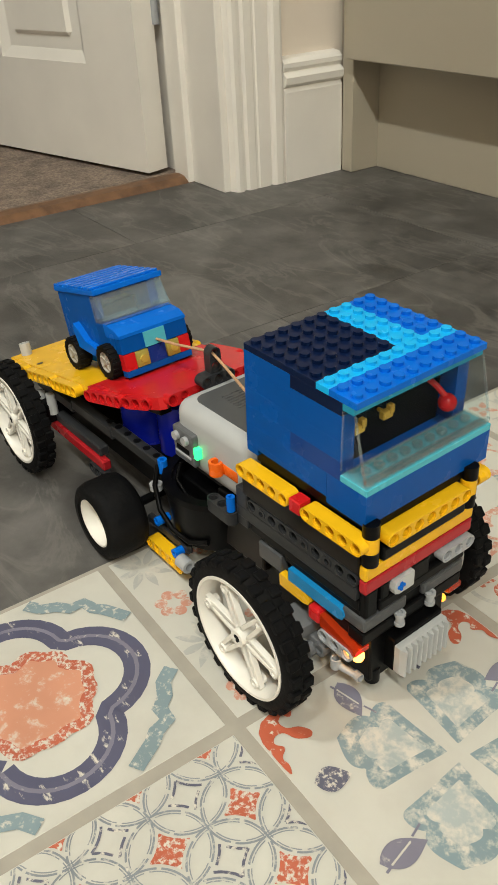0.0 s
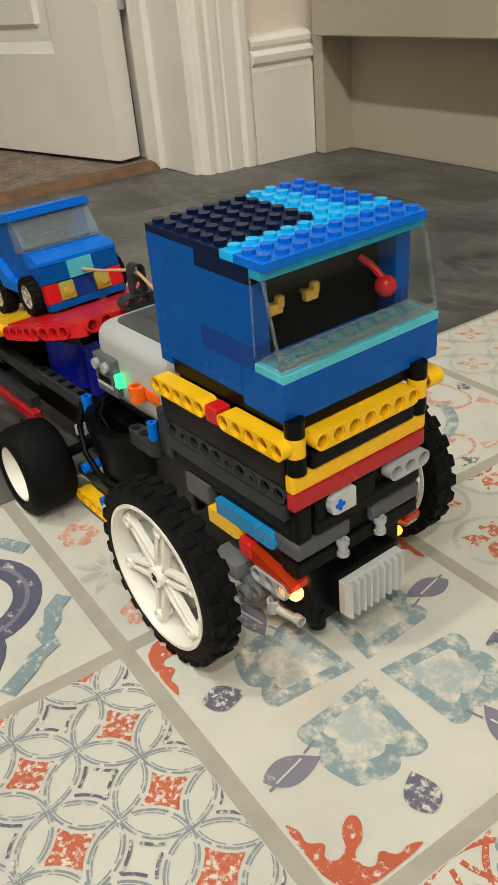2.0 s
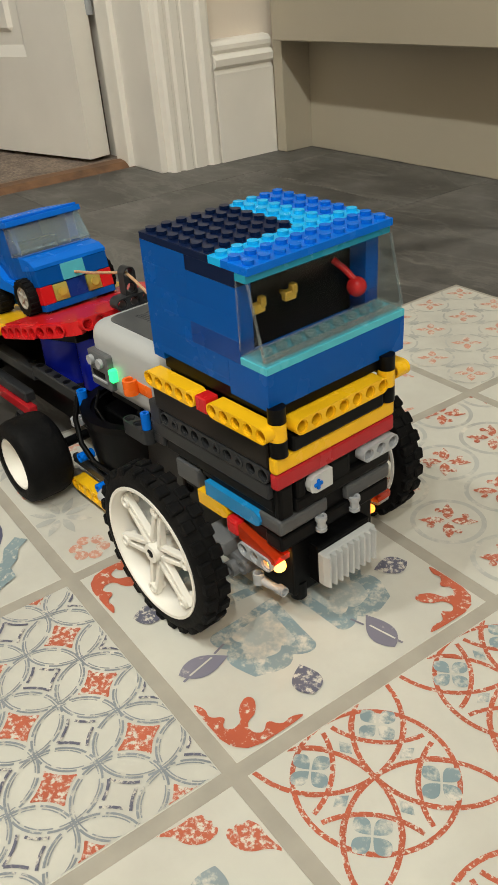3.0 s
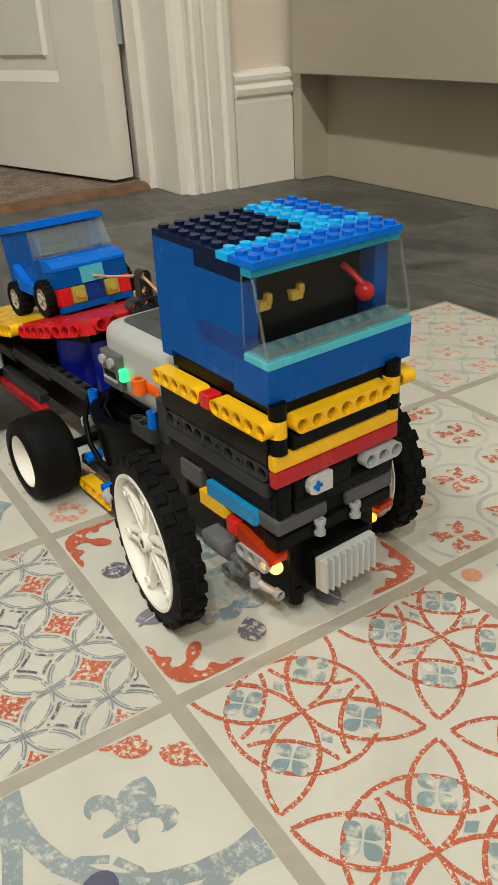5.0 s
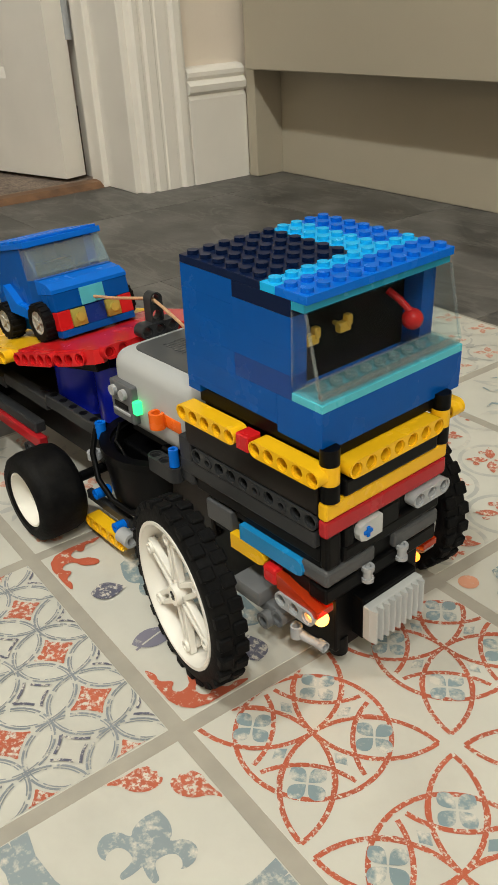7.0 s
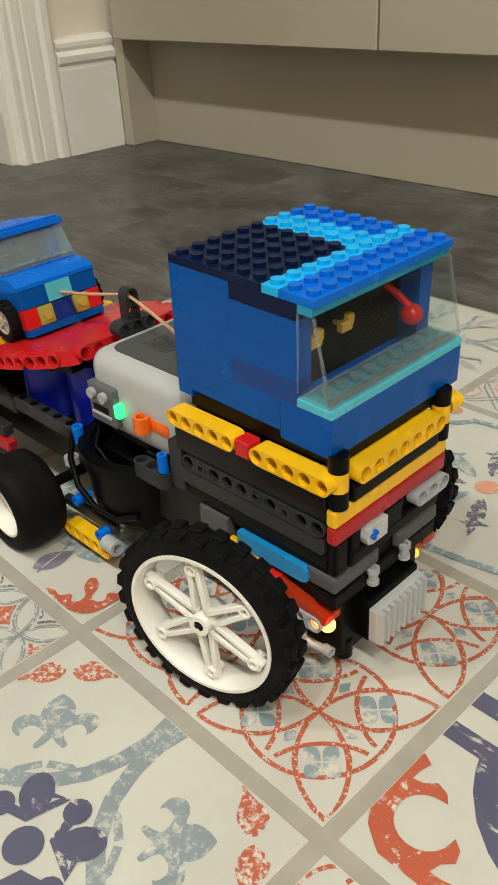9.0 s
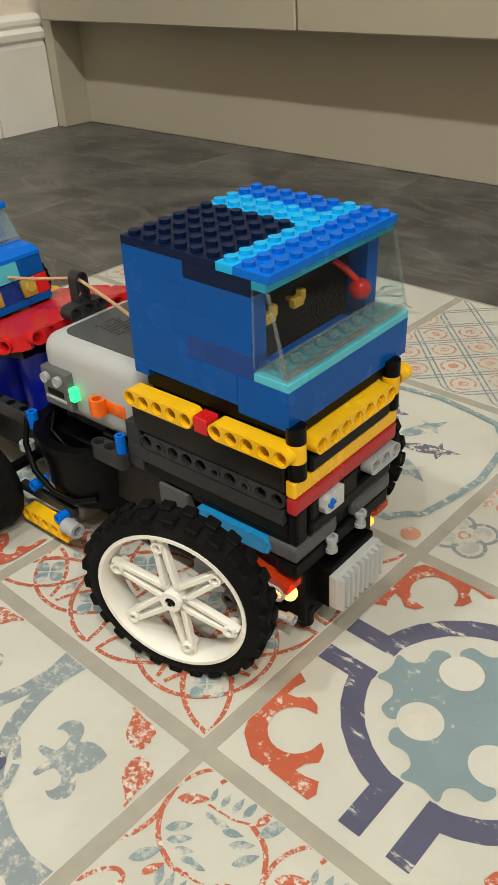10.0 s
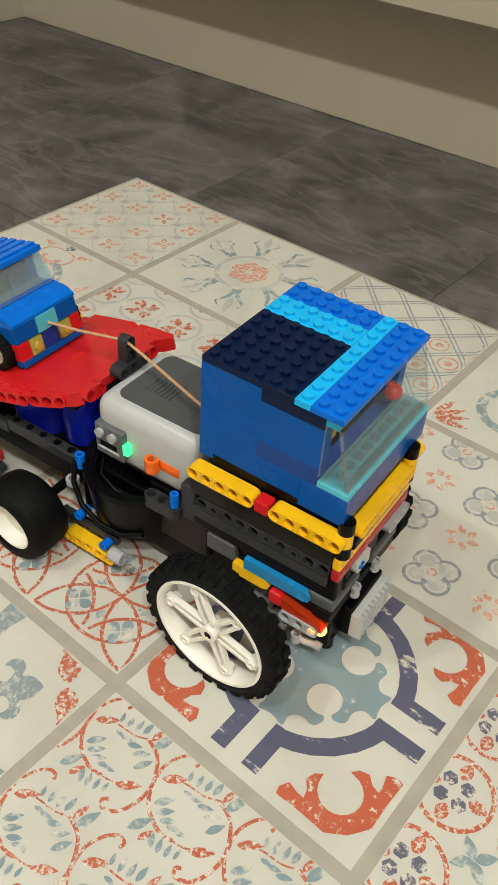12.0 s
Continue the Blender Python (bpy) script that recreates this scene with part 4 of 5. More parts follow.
def ink(name, colour, low=0.56, high=0.66, scale=55.0, stretch=(1, 1, 1)):
    """Worn ink: the cream shows where a coarse and a fine noise meet."""
    m = bpy.data.materials.new(name)
    m.use_nodes = True
    n, l = m.node_tree.nodes, m.node_tree.links
    b = n["Principled BSDF"]
    co = n.new("ShaderNodeTexCoord")
    mp = n.new("ShaderNodeMapping")
    mp.inputs["Scale"].default_value = stretch
    l.new(co.outputs["Object"], mp.inputs["Vector"])
    oi = n.new("ShaderNodeObjectInfo")
    sh = n.new("ShaderNodeVectorMath")
    sh.operation = "MULTIPLY_ADD"
    sh.inputs[1].default_value, = [(3.7, 5.3, 2.1)]
    l.new(oi.outputs["Random"], sh.inputs[0])
    l.new(mp.outputs[0], sh.inputs[2])
    a = n.new("ShaderNodeTexNoise")
    a.inputs["Scale"].default_value, a.inputs["Detail"].default_value, a.inputs["Roughness"].default_value = scale, 10, 0.68
    l.new(sh.outputs[0], a.inputs["Vector"])
    r = n.new("ShaderNodeMapRange")
    r.inputs[1].default_value, r.inputs[2].default_value = low, high
    l.new(a.outputs["Fac"], r.inputs[0])
    v = n.new("ShaderNodeTexNoise")
    v.inputs["Scale"].default_value, v.inputs["Detail"].default_value = 24, 4
    l.new(sh.outputs[0], v.inputs["Vector"])
    shade = n.new("ShaderNodeMix")
    shade.data_type = "RGBA"
    shade.inputs["A"].default_value = (*[c * 0.82 for c in colour], 1)
    shade.inputs["B"].default_value = (*[min(1, c * 1.25) for c in colour], 1)
    l.new(v.outputs["Fac"], shade.inputs["Factor"])
    mix = n.new("ShaderNodeMix")
    mix.data_type = "RGBA"
    mix.inputs["B"].default_value = (0.63, 0.59, 0.51, 1)
    l.new(r.outputs[0], mix.inputs["Factor"])
    l.new(shade.outputs["Result"], mix.inputs["A"])
    l.new(mix.outputs["Result"], b.inputs["Base Color"])
    b.inputs["Roughness"].default_value, b.inputs["Specular IOR Level"].default_value = 0.34, 0.45
    return m


DUSTY = ink("dusty_blue_ink", (0.215, 0.285, 0.305), 0.53, 0.64, 260)
DUSTYWORN = ink("worn_dusty_blue_ink", (0.215, 0.285, 0.305), 0.47, 0.62, 130)
INDIGO = ink("indigo_ink", (0.095, 0.095, 0.15), 0.58, 0.64, 70, (1, 2.2, 1))
INDIGOWORN = ink("worn_indigo_ink", (0.12, 0.12, 0.165), 0.50, 0.58, 260)
TERRA = ink("terracotta_ink", (0.46, 0.105, 0.055), 0.56, 0.63, 260)
TERRAWORN = ink("worn_terracotta_ink", (0.46, 0.115, 0.062), 0.49, 0.58, 420)
TERRARING = ink("ring_terracotta_ink", (0.44, 0.105, 0.055), 0.54, 0.60, 620)
SALMON = ink("salmon_ink", (0.58, 0.27, 0.17), 0.53, 0.68, 140)
PALETERRA = ink("pale_terracotta_ink", (0.56, 0.27, 0.19), 0.48, 0.60, 300)
SLATE = ink("slate_grey_ink", (0.235, 0.255, 0.275), 0.53, 0.66, 300)
PALEGREYINK = ink("pale_grey_ink", (0.42, 0.42, 0.39), 0.5, 0.66, 60)
LILAC = ink("lilac_grey_ink", (0.20, 0.19, 0.24), 0.60, 0.72, 200)
DUSTYPALE = ink("pale_dusty_ink", (0.37, 0.41, 0.40), 0.44, 0.60, 120)
DUSTYFULL = ink("full_dusty_blue_ink", (0.215, 0.285, 0.305), 0.60, 0.70, 150)
FLEURINK = ink("fleur_grey_ink", (0.245, 0.29, 0.305), 0.50, 0.66, 240)
CREAMINK = ink("cream_ink", (0.58, 0.56, 0.50))
INKZ = {}


class Sheet:
    """One ink on one tile; shapes in the tile's own units, 0 to 1 along x and y."""

    def __init__(self, tile, mat, level=0, name="print"):
        self.tile, self.mat, self.level, self.name, self.bm, self.z = tile, mat, level, name, bmesh.new(), 0.0

    def face(self, pts, lift=True):
        if lift:
            self.z += 1e-6
        pts = [(min(max(u, 0.028), 0.972), min(max(v, 0.028), 0.972)) for u, v in pts]
        vs = []
        for p in pts:
            if not vs or (Vector(p) - Vector((vs[-1].co.x / S, vs[-1].co.y / S))).length > 1e-4:
                vs.append(self.bm.verts.new((p[0] * S, p[1] * S, self.z)))
        if len(vs) > 2:
            f = self.bm.faces.new(vs)
            f.normal_update()
            if f.normal.z < 0:
                f.normal_flip()

    def soft(self, pts, rounds=2):
        """A face with its corners cut round."""
        for _ in range(rounds):
            out = []
            for p, q in zip(pts, pts[1:] + pts[:1]):
                out += [(p[0] * 0.78 + q[0] * 0.22, p[1] * 0.78 + q[1] * 0.22), (p[0] * 0.22 + q[0] * 0.78, p[1] * 0.22 + q[1] * 0.78)]
            pts = out
        self.face(pts)

    def blob(self, c, r, n=28, f=lambda a: 1.0, sx=1.0, sy=1.0, turn=0.0):
        ct, st = math.cos(turn), math.sin(turn)
        pts = []
        for i in range(n):
            a = 2 * math.pi * i / n
            x, y = r * f(a) * math.cos(a) * sx, r * f(a) * math.sin(a) * sy
            pts.append((c[0] + ct * x - st * y, c[1] + st * x + ct * y))
        self.face(pts)

    def line(self, pts, w, taper=False, lift=True):
        if lift:
            self.z += 1e-6
        n = len(pts)
        L = []
        for i, p in enumerate(pts):
            a, b = pts[max(i - 1, 0)], pts[min(i + 1, n - 1)]
            dx, dy = b[0] - a[0], b[1] - a[1]
            d = math.hypot(dx, dy) or 1
            k = w / 2 * ((1 - i / (n - 1)) * 0.75 + 0.25 if taper else 1)
            L.append(((p[0] - dy / d * k, p[1] + dx / d * k), (p[0] + dy / d * k, p[1] - dx / d * k)))
        for q, r in zip(L, L[1:]):
            mid = ((q[0][0] + r[1][0]) / 2, (q[0][1] + r[1][1]) / 2)
            if 0.02 < mid[0] < 0.98 and 0.02 < mid[1] < 0.98:
                self.face((q[0], q[1], r[1], r[0]), False)

    def arc(self, c, r, a0, a1, w, n=None, dash=0, taper=False):
        n = n or max(4, int(abs(a1 - a0) / 9))
        P = [(c[0] + r * math.cos(radians(a0 + (a1 - a0) * i / n)), c[1] + r * math.sin(radians(a0 + (a1 - a0) * i / n))) for i in range(n + 1)]
        if dash:
            for i in range(0, n, dash + 1):
                self.line(P[i:i + dash + 1], w, False, i == 0)
        else:
            self.line(P, w, taper)

    def leaf(self, c, length, width, turn):
        P = []
        for i in range(13):
            k = i / 12
            P.append((-length / 2 + length * k, width / 2 * math.sin(math.pi * k ** 0.8)))
        P += [(p[0], -p[1]) for p in P[-2:0:-1]]
        ct, st = math.cos(radians(turn)), math.sin(radians(turn))
        self.face([(c[0] + ct * x - st * y, c[1] + st * x + ct * y) for x, y in P])

    def done(self):
        ob = part(self.name, self.bm, self.mat, self.tile)
        INKZ[self.tile.name] = INKZ.get(self.tile.name, 0) + 1
        ob.location = (0, 0, 0.00003 + 0.00013 * INKZ[self.tile.name])
        tagged(ob, kind="stuff")
        return ob


def four(fn):
    """The same drawing in the four quarter turns about the middle."""
    for k in range(4):
        c, s = (1, 0, -1, 0)[k], (0, 1, 0, -1)[k]
        fn(lambda u, v: (0.5 + c * (u - 0.5) - s * (v - 0.5), 0.5 + s * (u - 0.5) + c * (v - 0.5)), 90 * k)


def hearts(tile):
    """Four lobed blue hearts meeting in the middle, with loose leaves and red corners."""
    a, e = Sheet(tile, DUSTYWORN, 0, "heart_print"), Sheet(tile, DUSTYPALE, 1, "heart_print")
    b, c, d = Sheet(tile, LILAC, 0, "leaf_print"), Sheet(tile, TERRA, 0, "corner_print"), Sheet(tile, INDIGOWORN, 0, "leaf_print")
    f = Sheet(tile, CREAMINK, 2, "vein_print")
    half = ((0.035, 0.002), (0.10, 0.055), (0.16, 0.105), (0.205, 0.145), (0.226, 0.163), (0.248, 0.163), (0.268, 0.145), (0.278, 0.118), (0.278, 0.097), (0.296, 0.101), (0.322, 0.095), (0.345, 0.070), (0.362, 0.036), (0.377, 0.002))
    r2 = math.sqrt(2)
    def q(at, deg):
        def mirrored(half):
            return [at(0.5 + (-r + w) / r2, 0.5 + (-r - w) / r2) for r, w in half] + [at(0.5 + (-r - w) / r2, 0.5 + (-r + w) / r2) for r, w in half[::-1]]
        a.soft(mirrored(half), 1)
        e.soft(mirrored([(0.195 + (r - 0.195) * 0.62, w * 0.60) for r, w in half]), 2)
        b.leaf(at(0.635, 0.14), 0.16, 0.085, deg + 80)
        f.line([at(0.645, 0.085), at(0.625, 0.175)], 0.006)
        d.leaf(at(0.34, 0.13), 0.12, 0.09, deg + 70)
        b.line([at(0.652, 0.06), at(0.645, 0.085)], 0.008)
        b.line([at(0.615, 0.19), at(0.60, 0.235)], 0.007)
        c.soft([at(*p) for p in ((0.03, 0.03), (0.27, 0.03), (0.225, 0.055), (0.19, 0.045), (0.165, 0.085), (0.135, 0.055), (0.11, 0.075), (0.115, 0.11), (0.16, 0.125), (0.185, 0.17), (0.165, 0.19), (0.125, 0.165), (0.11, 0.125), (0.075, 0.115), (0.055, 0.14), (0.085, 0.165), (0.045, 0.19), (0.055, 0.225), (0.03, 0.27))], 2)
    four(q)
    for s in (a, e, b, c, d, f):
        s.done()


def lattice(tile, redink=TERRARING, blueink=DUSTYWORN):
    """Four groups of pointed red ovals crossing in the middle, a blue clover in each."""
    a, b, d = Sheet(tile, redink, 0, "ring_print"), Sheet(tile, blueink, 0, "clover_print"), Sheet(tile, TERRARING, 1, "ring_print")
    w, h = 0.0135, 0.232
    for i in range(2):
        for j in range(2):
            c = (0.229 + 0.512 * i, 0.272 + 0.512 * j)
            a.arc(c, 0.208, 0, 360, w, 48)
            for k in range(4):
                o = 90 * k
                m = (c[0] + h * math.cos(radians(o)), c[1] + h * math.sin(radians(o)))
                a.arc(m, h, o + 90, o + 270, w, 32)
                tip = (c[0] + h * math.sqrt(2) * math.cos(radians(o + 45)), c[1] + h * math.sqrt(2) * math.sin(radians(o + 45)))
                a.arc(tip, 0.222, o + 192, o + 258, w, 12)
                q = (c[0] + 0.163 * math.cos(radians(o + 45)), c[1] + 0.163 * math.sin(radians(o + 45)))
                # The oval swells beside its clover.
                for e in (45, -45):
                    d.leaf((q[0] + 0.070 * math.cos(radians(o + 45 + 2 * e)), q[1] + 0.070 * math.sin(radians(o + 45 + 2 * e))), 0.085, 0.014, o + 45)
                for p in range(4):
                    u = radians(90 * p)
                    b.leaf((q[0] + 0.033 * math.cos(u), q[1] + 0.033 * math.sin(u)), 0.058, 0.044, 90 * p + 180)
                g = (c[0] + 0.112 * math.cos(radians(o)), c[1] + 0.112 * math.sin(radians(o)))
                b.blob(g, 0.026, 4, sx=1.0, sy=0.7, turn=radians(o))
    a.done(), b.done(), d.done()


def petals(tile):
    """Overlapping dashed circles: hollow stars between the petals, filled red or lined in navy by turns."""
    a, b, c = Sheet(tile, SLATE, 0, "petal_print"), Sheet(tile, TERRAWORN, 0, "star_print"), Sheet(tile, INDIGOWORN, 0, "star_print")
    h = 0.125
    def hollow(m, r, a0):
        pts = []
        for k in range(4):
            o = 45 + 90 * k
            e = (m[0] + h * math.sqrt(2) * math.cos(radians(o)), m[1] + h * math.sqrt(2) * math.sin(radians(o)))
            pts.append([(e[0] + r * math.cos(radians(o + 180 + x)), e[1] + r * math.sin(radians(o + 180 + x))) for x in (a0, a0 / 2, 0, -a0 / 2, -a0)])
        return pts
    for i in range(-1, 6):
        for j in range(-1, 6):
            p = (-0.006 + 0.25 * i, 0.112 + 0.25 * j)
            q = (p[0] + h, p[1] + h)
            for m in (p, q):
                turn = 37 * i + 61 * j
                a.arc(m, h, turn, turn + 360, 0.0065, 60, 7)
                a.arc(m, h - 0.0085, turn + 20, turn + 380, 0.0035, 48, 5)
            if max(abs(p[0] - 0.5), abs(p[1] - 0.5)) < 0.53:
                b.face([u for side in hollow(p, h + 0.012, 19) for u in side])
            for n, side in enumerate(hollow(q, h + 0.016, 17)):
                c.line(side[:4] if (i + j + n) % 3 else side, 0.0085)
    a.done(), b.done(), c.done()


def fleur(tile):
    a, b, c = Sheet(tile, FLEURINK, 0, "scroll_print"), Sheet(tile, TERRAWORN, 0, "leaf_print"), Sheet(tile, INDIGO, 1, "knot_print")
    def q(at, deg):
        # A wide arc across the corner, with a lily on it.
        a.line([at(*p) for p in ((0.475, 0.985), (0.486, 0.90), (0.476, 0.81), (0.446, 0.72), (0.395, 0.645), (0.355, 0.605), (0.28, 0.554), (0.19, 0.524), (0.10, 0.514), (0.015, 0.525))], 0.046)
        a.line([at(0.445, 0.70), at(0.40, 0.70), at(0.345, 0.665)], 0.022)
        a.line([at(0.30, 0.555), at(0.30, 0.60), at(0.335, 0.655)], 0.022)
        # Points as reach towards the corner and half width off the diagonal.
        def both(sheet, half):
            r2 = math.sqrt(2)
            right = [at(0.5 + (w - r) / r2, 0.5 + (r + w) / r2) for r, w in half]
            left = [at(0.5 + (-w - r) / r2, 0.5 + (r - w) / r2) for r, w in half]
            sheet.soft(right + left[::-1], 1)
        def pair(sheet, half):
            r2 = math.sqrt(2)
            for g in (1, -1):
                sheet.soft([at(0.5 + (g * w - r) / r2, 0.5 + (r + g * w) / r2) for r, w in half])
        both(a, ((0.459, 0.001), (0.452, 0.012), (0.437, 0.030), (0.418, 0.043), (0.398, 0.049), (0.383, 0.046), (0.383, 0.056), (0.390, 0.075), (0.388, 0.096), (0.376, 0.114), (0.356, 0.121), (0.335, 0.116), (0.320, 0.103), (0.314, 0.088), (0.322, 0.092), (0.338, 0.087), (0.350, 0.073), (0.350, 0.056), (0.340, 0.038), (0.326, 0.026), (0.305, 0.034), (0.285, 0.048), (0.272, 0.038), (0.286, 0.020), (0.300, 0.008), (0.310, 0.001)))
        pair(b, ((0.540, 0.010), (0.556, 0.012), (0.553, 0.024), (0.572, 0.030), (0.568, 0.044), (0.584, 0.056), (0.578, 0.074), (0.572, 0.088), (0.556, 0.100), (0.540, 0.118), (0.526, 0.140), (0.510, 0.160), (0.516, 0.135), (0.514, 0.110), (0.504, 0.085), (0.502, 0.060), (0.510, 0.036), (0.525, 0.018)))
        c.blob(at(0.40, 0.60), 0.045, 16, sx=1.3, turn=radians(deg + 135))
        c.blob(at(0.36, 0.52), 0.036, 14)
        c.line([at(0.36, 0.52), at(0.44, 0.545), at(0.47, 0.64), at(0.40, 0.60)], 0.028)
    four(q)
    c.blob((0.5, 0.5), 0.05, 20)
    for s in (a, b, c):
        s.done()


def rosette(tile):
    """Indigo stepped ring round a dusty cross with round bites, with horned red corners."""
    a, b, c, e = Sheet(tile, INDIGO, 0, "ring_print"), Sheet(tile, DUSTYFULL, 0, "cross_print"), Sheet(tile, TERRA, 0, "corner_print"), Sheet(tile, CREAMINK, 1, "bite_print")
    du, dv = -0.02, 0.035  # the print lies a little off the tile's middle
    def q(turned, deg):
        def at(u, v):
            p = turned(u, v)
            return (p[0] + du, p[1] + dv)
        a.line([at(0.452, 0.185)] + [at(0.5 - 0.325 * math.cos(radians(x)), 0.5 - 0.325 * math.sin(radians(x))) for x in (76, 68, 58, 45, 32, 22, 14)] + [at(0.185, 0.452)], 0.064)
        a.line([at(0.433, 0.03), at(0.433, 0.215)], 0.062)
        a.line([at(0.03, 0.433), at(0.215, 0.433)], 0.062)
        b.soft([at(*p) for p in ((0.5, 0.5), (0.40, 0.40), (0.40, 0.36), (0.345, 0.335), (0.365, 0.285), (0.42, 0.295), (0.455, 0.265), (0.44, 0.215), (0.5, 0.235), (0.56, 0.215), (0.545, 0.265), (0.58, 0.295), (0.635, 0.285), (0.655, 0.335), (0.60, 0.36), (0.60, 0.40))])
        b.face([at(0.5, 0.5), at(0.36, 0.5), at(0.36, 0.36), at(0.5, 0.36)])
        e.blob(at(0.395, 0.395), 0.062, 24)
        half = [(0.068, 0.068), (0.10, 0.045), (0.13, 0.025), (0.22, 0.028), (0.315, 0.025), (0.322, 0.05), (0.305, 0.082), (0.270, 0.072), (0.240, 0.070), (0.248, 0.100), (0.272, 0.125), (0.262, 0.158), (0.238, 0.176)]
        bay = [(0.163 + 0.074 * math.cos(radians(x)), 0.163 + 0.074 * math.sin(radians(x))) for x in range(0, -271, -18)]
        c.face([at(*p) for p in half + bay + [(v, u) for u, v in reversed(half[1:])]])
    four(q)
    for s in (a, b, c, e):
        s.done()


def foliage(tile):
    """Curling red stems with small blue leaves and red buds, repeated three by three."""
    a, b, c = Sheet(tile, TERRAWORN, 0, "stem_print"), Sheet(tile, DUSTYWORN, 0, "leaf_print"), Sheet(tile, TERRAWORN, 1, "bud_print")
    def curve(pts):
        P = [Vector((p[0], p[1], 0)) for p in pts]
        out = []
        for i in range(len(P) - 1):
            p0, p1, p2, p3 = P[max(i - 1, 0)], P[i], P[i + 1], P[min(i + 2, len(P) - 1)]
            for k in range(4):
                t = k / 4
                v = 0.5 * (2 * p1 + (p2 - p0) * t + (2 * p0 - 5 * p1 + 4 * p2 - p3) * t * t + (3 * p1 - p0 - 3 * p2 + p3) * t ** 3)
                out.append((v.x, v.y))
        return out + [(P[-1].x, P[-1].y)]
    for i in range(-1, 4):
        for j in range(-1, 3):
            dx, dy = 0.312 * i, -0.336 * j
            at = lambda x, y: (x + dx, y + dy)
            inside = lambda p: 0.03 < p[0] < 0.97 and 0.03 < p[1] < 0.97
            for w, pts in ((0.0125, ((0.235, 0.925), (0.296, 0.904), (0.336, 0.858), (0.358, 0.806), (0.355, 0.746), (0.332, 0.694), (0.289, 0.672), (0.270, 0.690), (0.286, 0.703))),
                           (0.0115, ((0.358, 0.812), (0.339, 0.887), (0.357, 0.949), (0.389, 0.983), (0.418, 0.979), (0.416, 0.958))),
                           (0.0125, ((0.358, 0.812), (0.401, 0.762), (0.473, 0.734), (0.521, 0.741))),
                           (0.006, ((0.521, 0.741), (0.560, 0.748), (0.60, 0.770))), (0.006, ((0.235, 0.925), (0.19, 0.905), (0.13, 0.898), (0.095, 0.89)))):
                a.line(curve([at(*p) for p in pts]), w)
            for x, y, g, turn in ((0.085, 0.885, 0.085, 38), (0.300, 0.774, 0.085, 36), (0.252, 0.957, 0.06, 82), (0.138, 0.701, 0.06, 66)):
                if inside(at(x, y)):
                    c.leaf(at(x, y), g, g * 0.36, turn)
            for x, y, g, turn in ((0.109, 0.812, 0.062, 50), (0.133, 0.790, 0.056, 44), (0.160, 0.775, 0.050, 34), (0.188, 0.768, 0.044, 22), (0.215, 0.770, 0.036, 15),
                                  (0.285, 0.852, 0.062, 60), (0.255, 0.873, 0.056, 40), (0.218, 0.880, 0.050, 25), (0.180, 0.880, 0.042, 15), (0.150, 0.878, 0.036, 8),
                                  (0.160, 0.703, 0.05, 120), (0.190, 0.705, 0.045, 110), (0.220, 0.712, 0.040, 100), (0.248, 0.722, 0.034, 95),
                                  (0.115, 0.925, 0.036, 110), (0.148, 0.932, 0.042, 100), (0.180, 0.940, 0.045, 95), (0.210, 0.952, 0.05, 90), (0.285, 0.955, 0.08, 72), (0.100, 0.715, 0.075, 60)):
                if inside(at(x, y)):
                    b.leaf(at(x, y), g * 1.1, g * 0.42, turn)
    a.done(), b.done(), c.done()


def quatrefoil(tile):
    a, a2, b, c, d = Sheet(tile, INDIGO, 0, "ring_print"), Sheet(tile, LILAC, 1, "ring_print"), Sheet(tile, SALMON, 0, "flower_print"), Sheet(tile, TERRAWORN, 1, "flower_print"), Sheet(tile, DUSTY, 0, "scroll_print")
    loop = [(0.5 + 0.19 * math.cos(radians(90 * k)) + 0.19 * math.cos(radians(90 * k + x)), 0.5 + 0.19 * math.sin(radians(90 * k)) + 0.19 * math.sin(radians(90 * k + x))) for k in range(4) for x in range(-84, 85, 12)]
    loop.append(loop[0])
    a.line(loop, 0.095)
    a2.line(loop, 0.015)
    g = lambda t: 1 + 0.12 * abs(math.sin(3 * t)) + 0.05 * math.cos(11 * t)
    b.blob((0.5, 0.5), 0.19, 60, g)
    c.line([(0.5 + 0.185 * g(t) * math.cos(t), 0.5 + 0.185 * g(t) * math.sin(t)) for t in [2 * math.pi * i / 60 for i in range(61)]], 0.045)
    def q(at, deg):
        d.line([at(*p) for p in ((0.66, 0.955), (0.70, 0.90), (0.755, 0.875), (0.79, 0.835), (0.845, 0.835), (0.865, 0.78), (0.895, 0.75), (0.95, 0.66))], 0.055)
    four(q)
    for s in (a, a2, b, c, d):
        s.done()


def daisies(tile):
    a, b = Sheet(tile, PALETERRA, 0, "flower_print"), Sheet(tile, PALEGREYINK, 0, "flower_print")
    for i in range(4):
        for j in range(4):
            p = (0.13 + 0.25 * i, 0.13 + 0.25 * j)
            if (i + j) % 2:
                for k in range(6):
                    o = radians(60 * k)
                    a.blob((p[0] + 0.05 * math.cos(o), p[1] + 0.05 * math.sin(o)), 0.026, 10)
            else:
                for k in range(8):
                    b.leaf((p[0] + 0.075 * math.cos(radians(45 * k)), p[1] + 0.075 * math.sin(radians(45 * k))), 0.11, 0.035, 45 * k)
    a.done(), b.done()


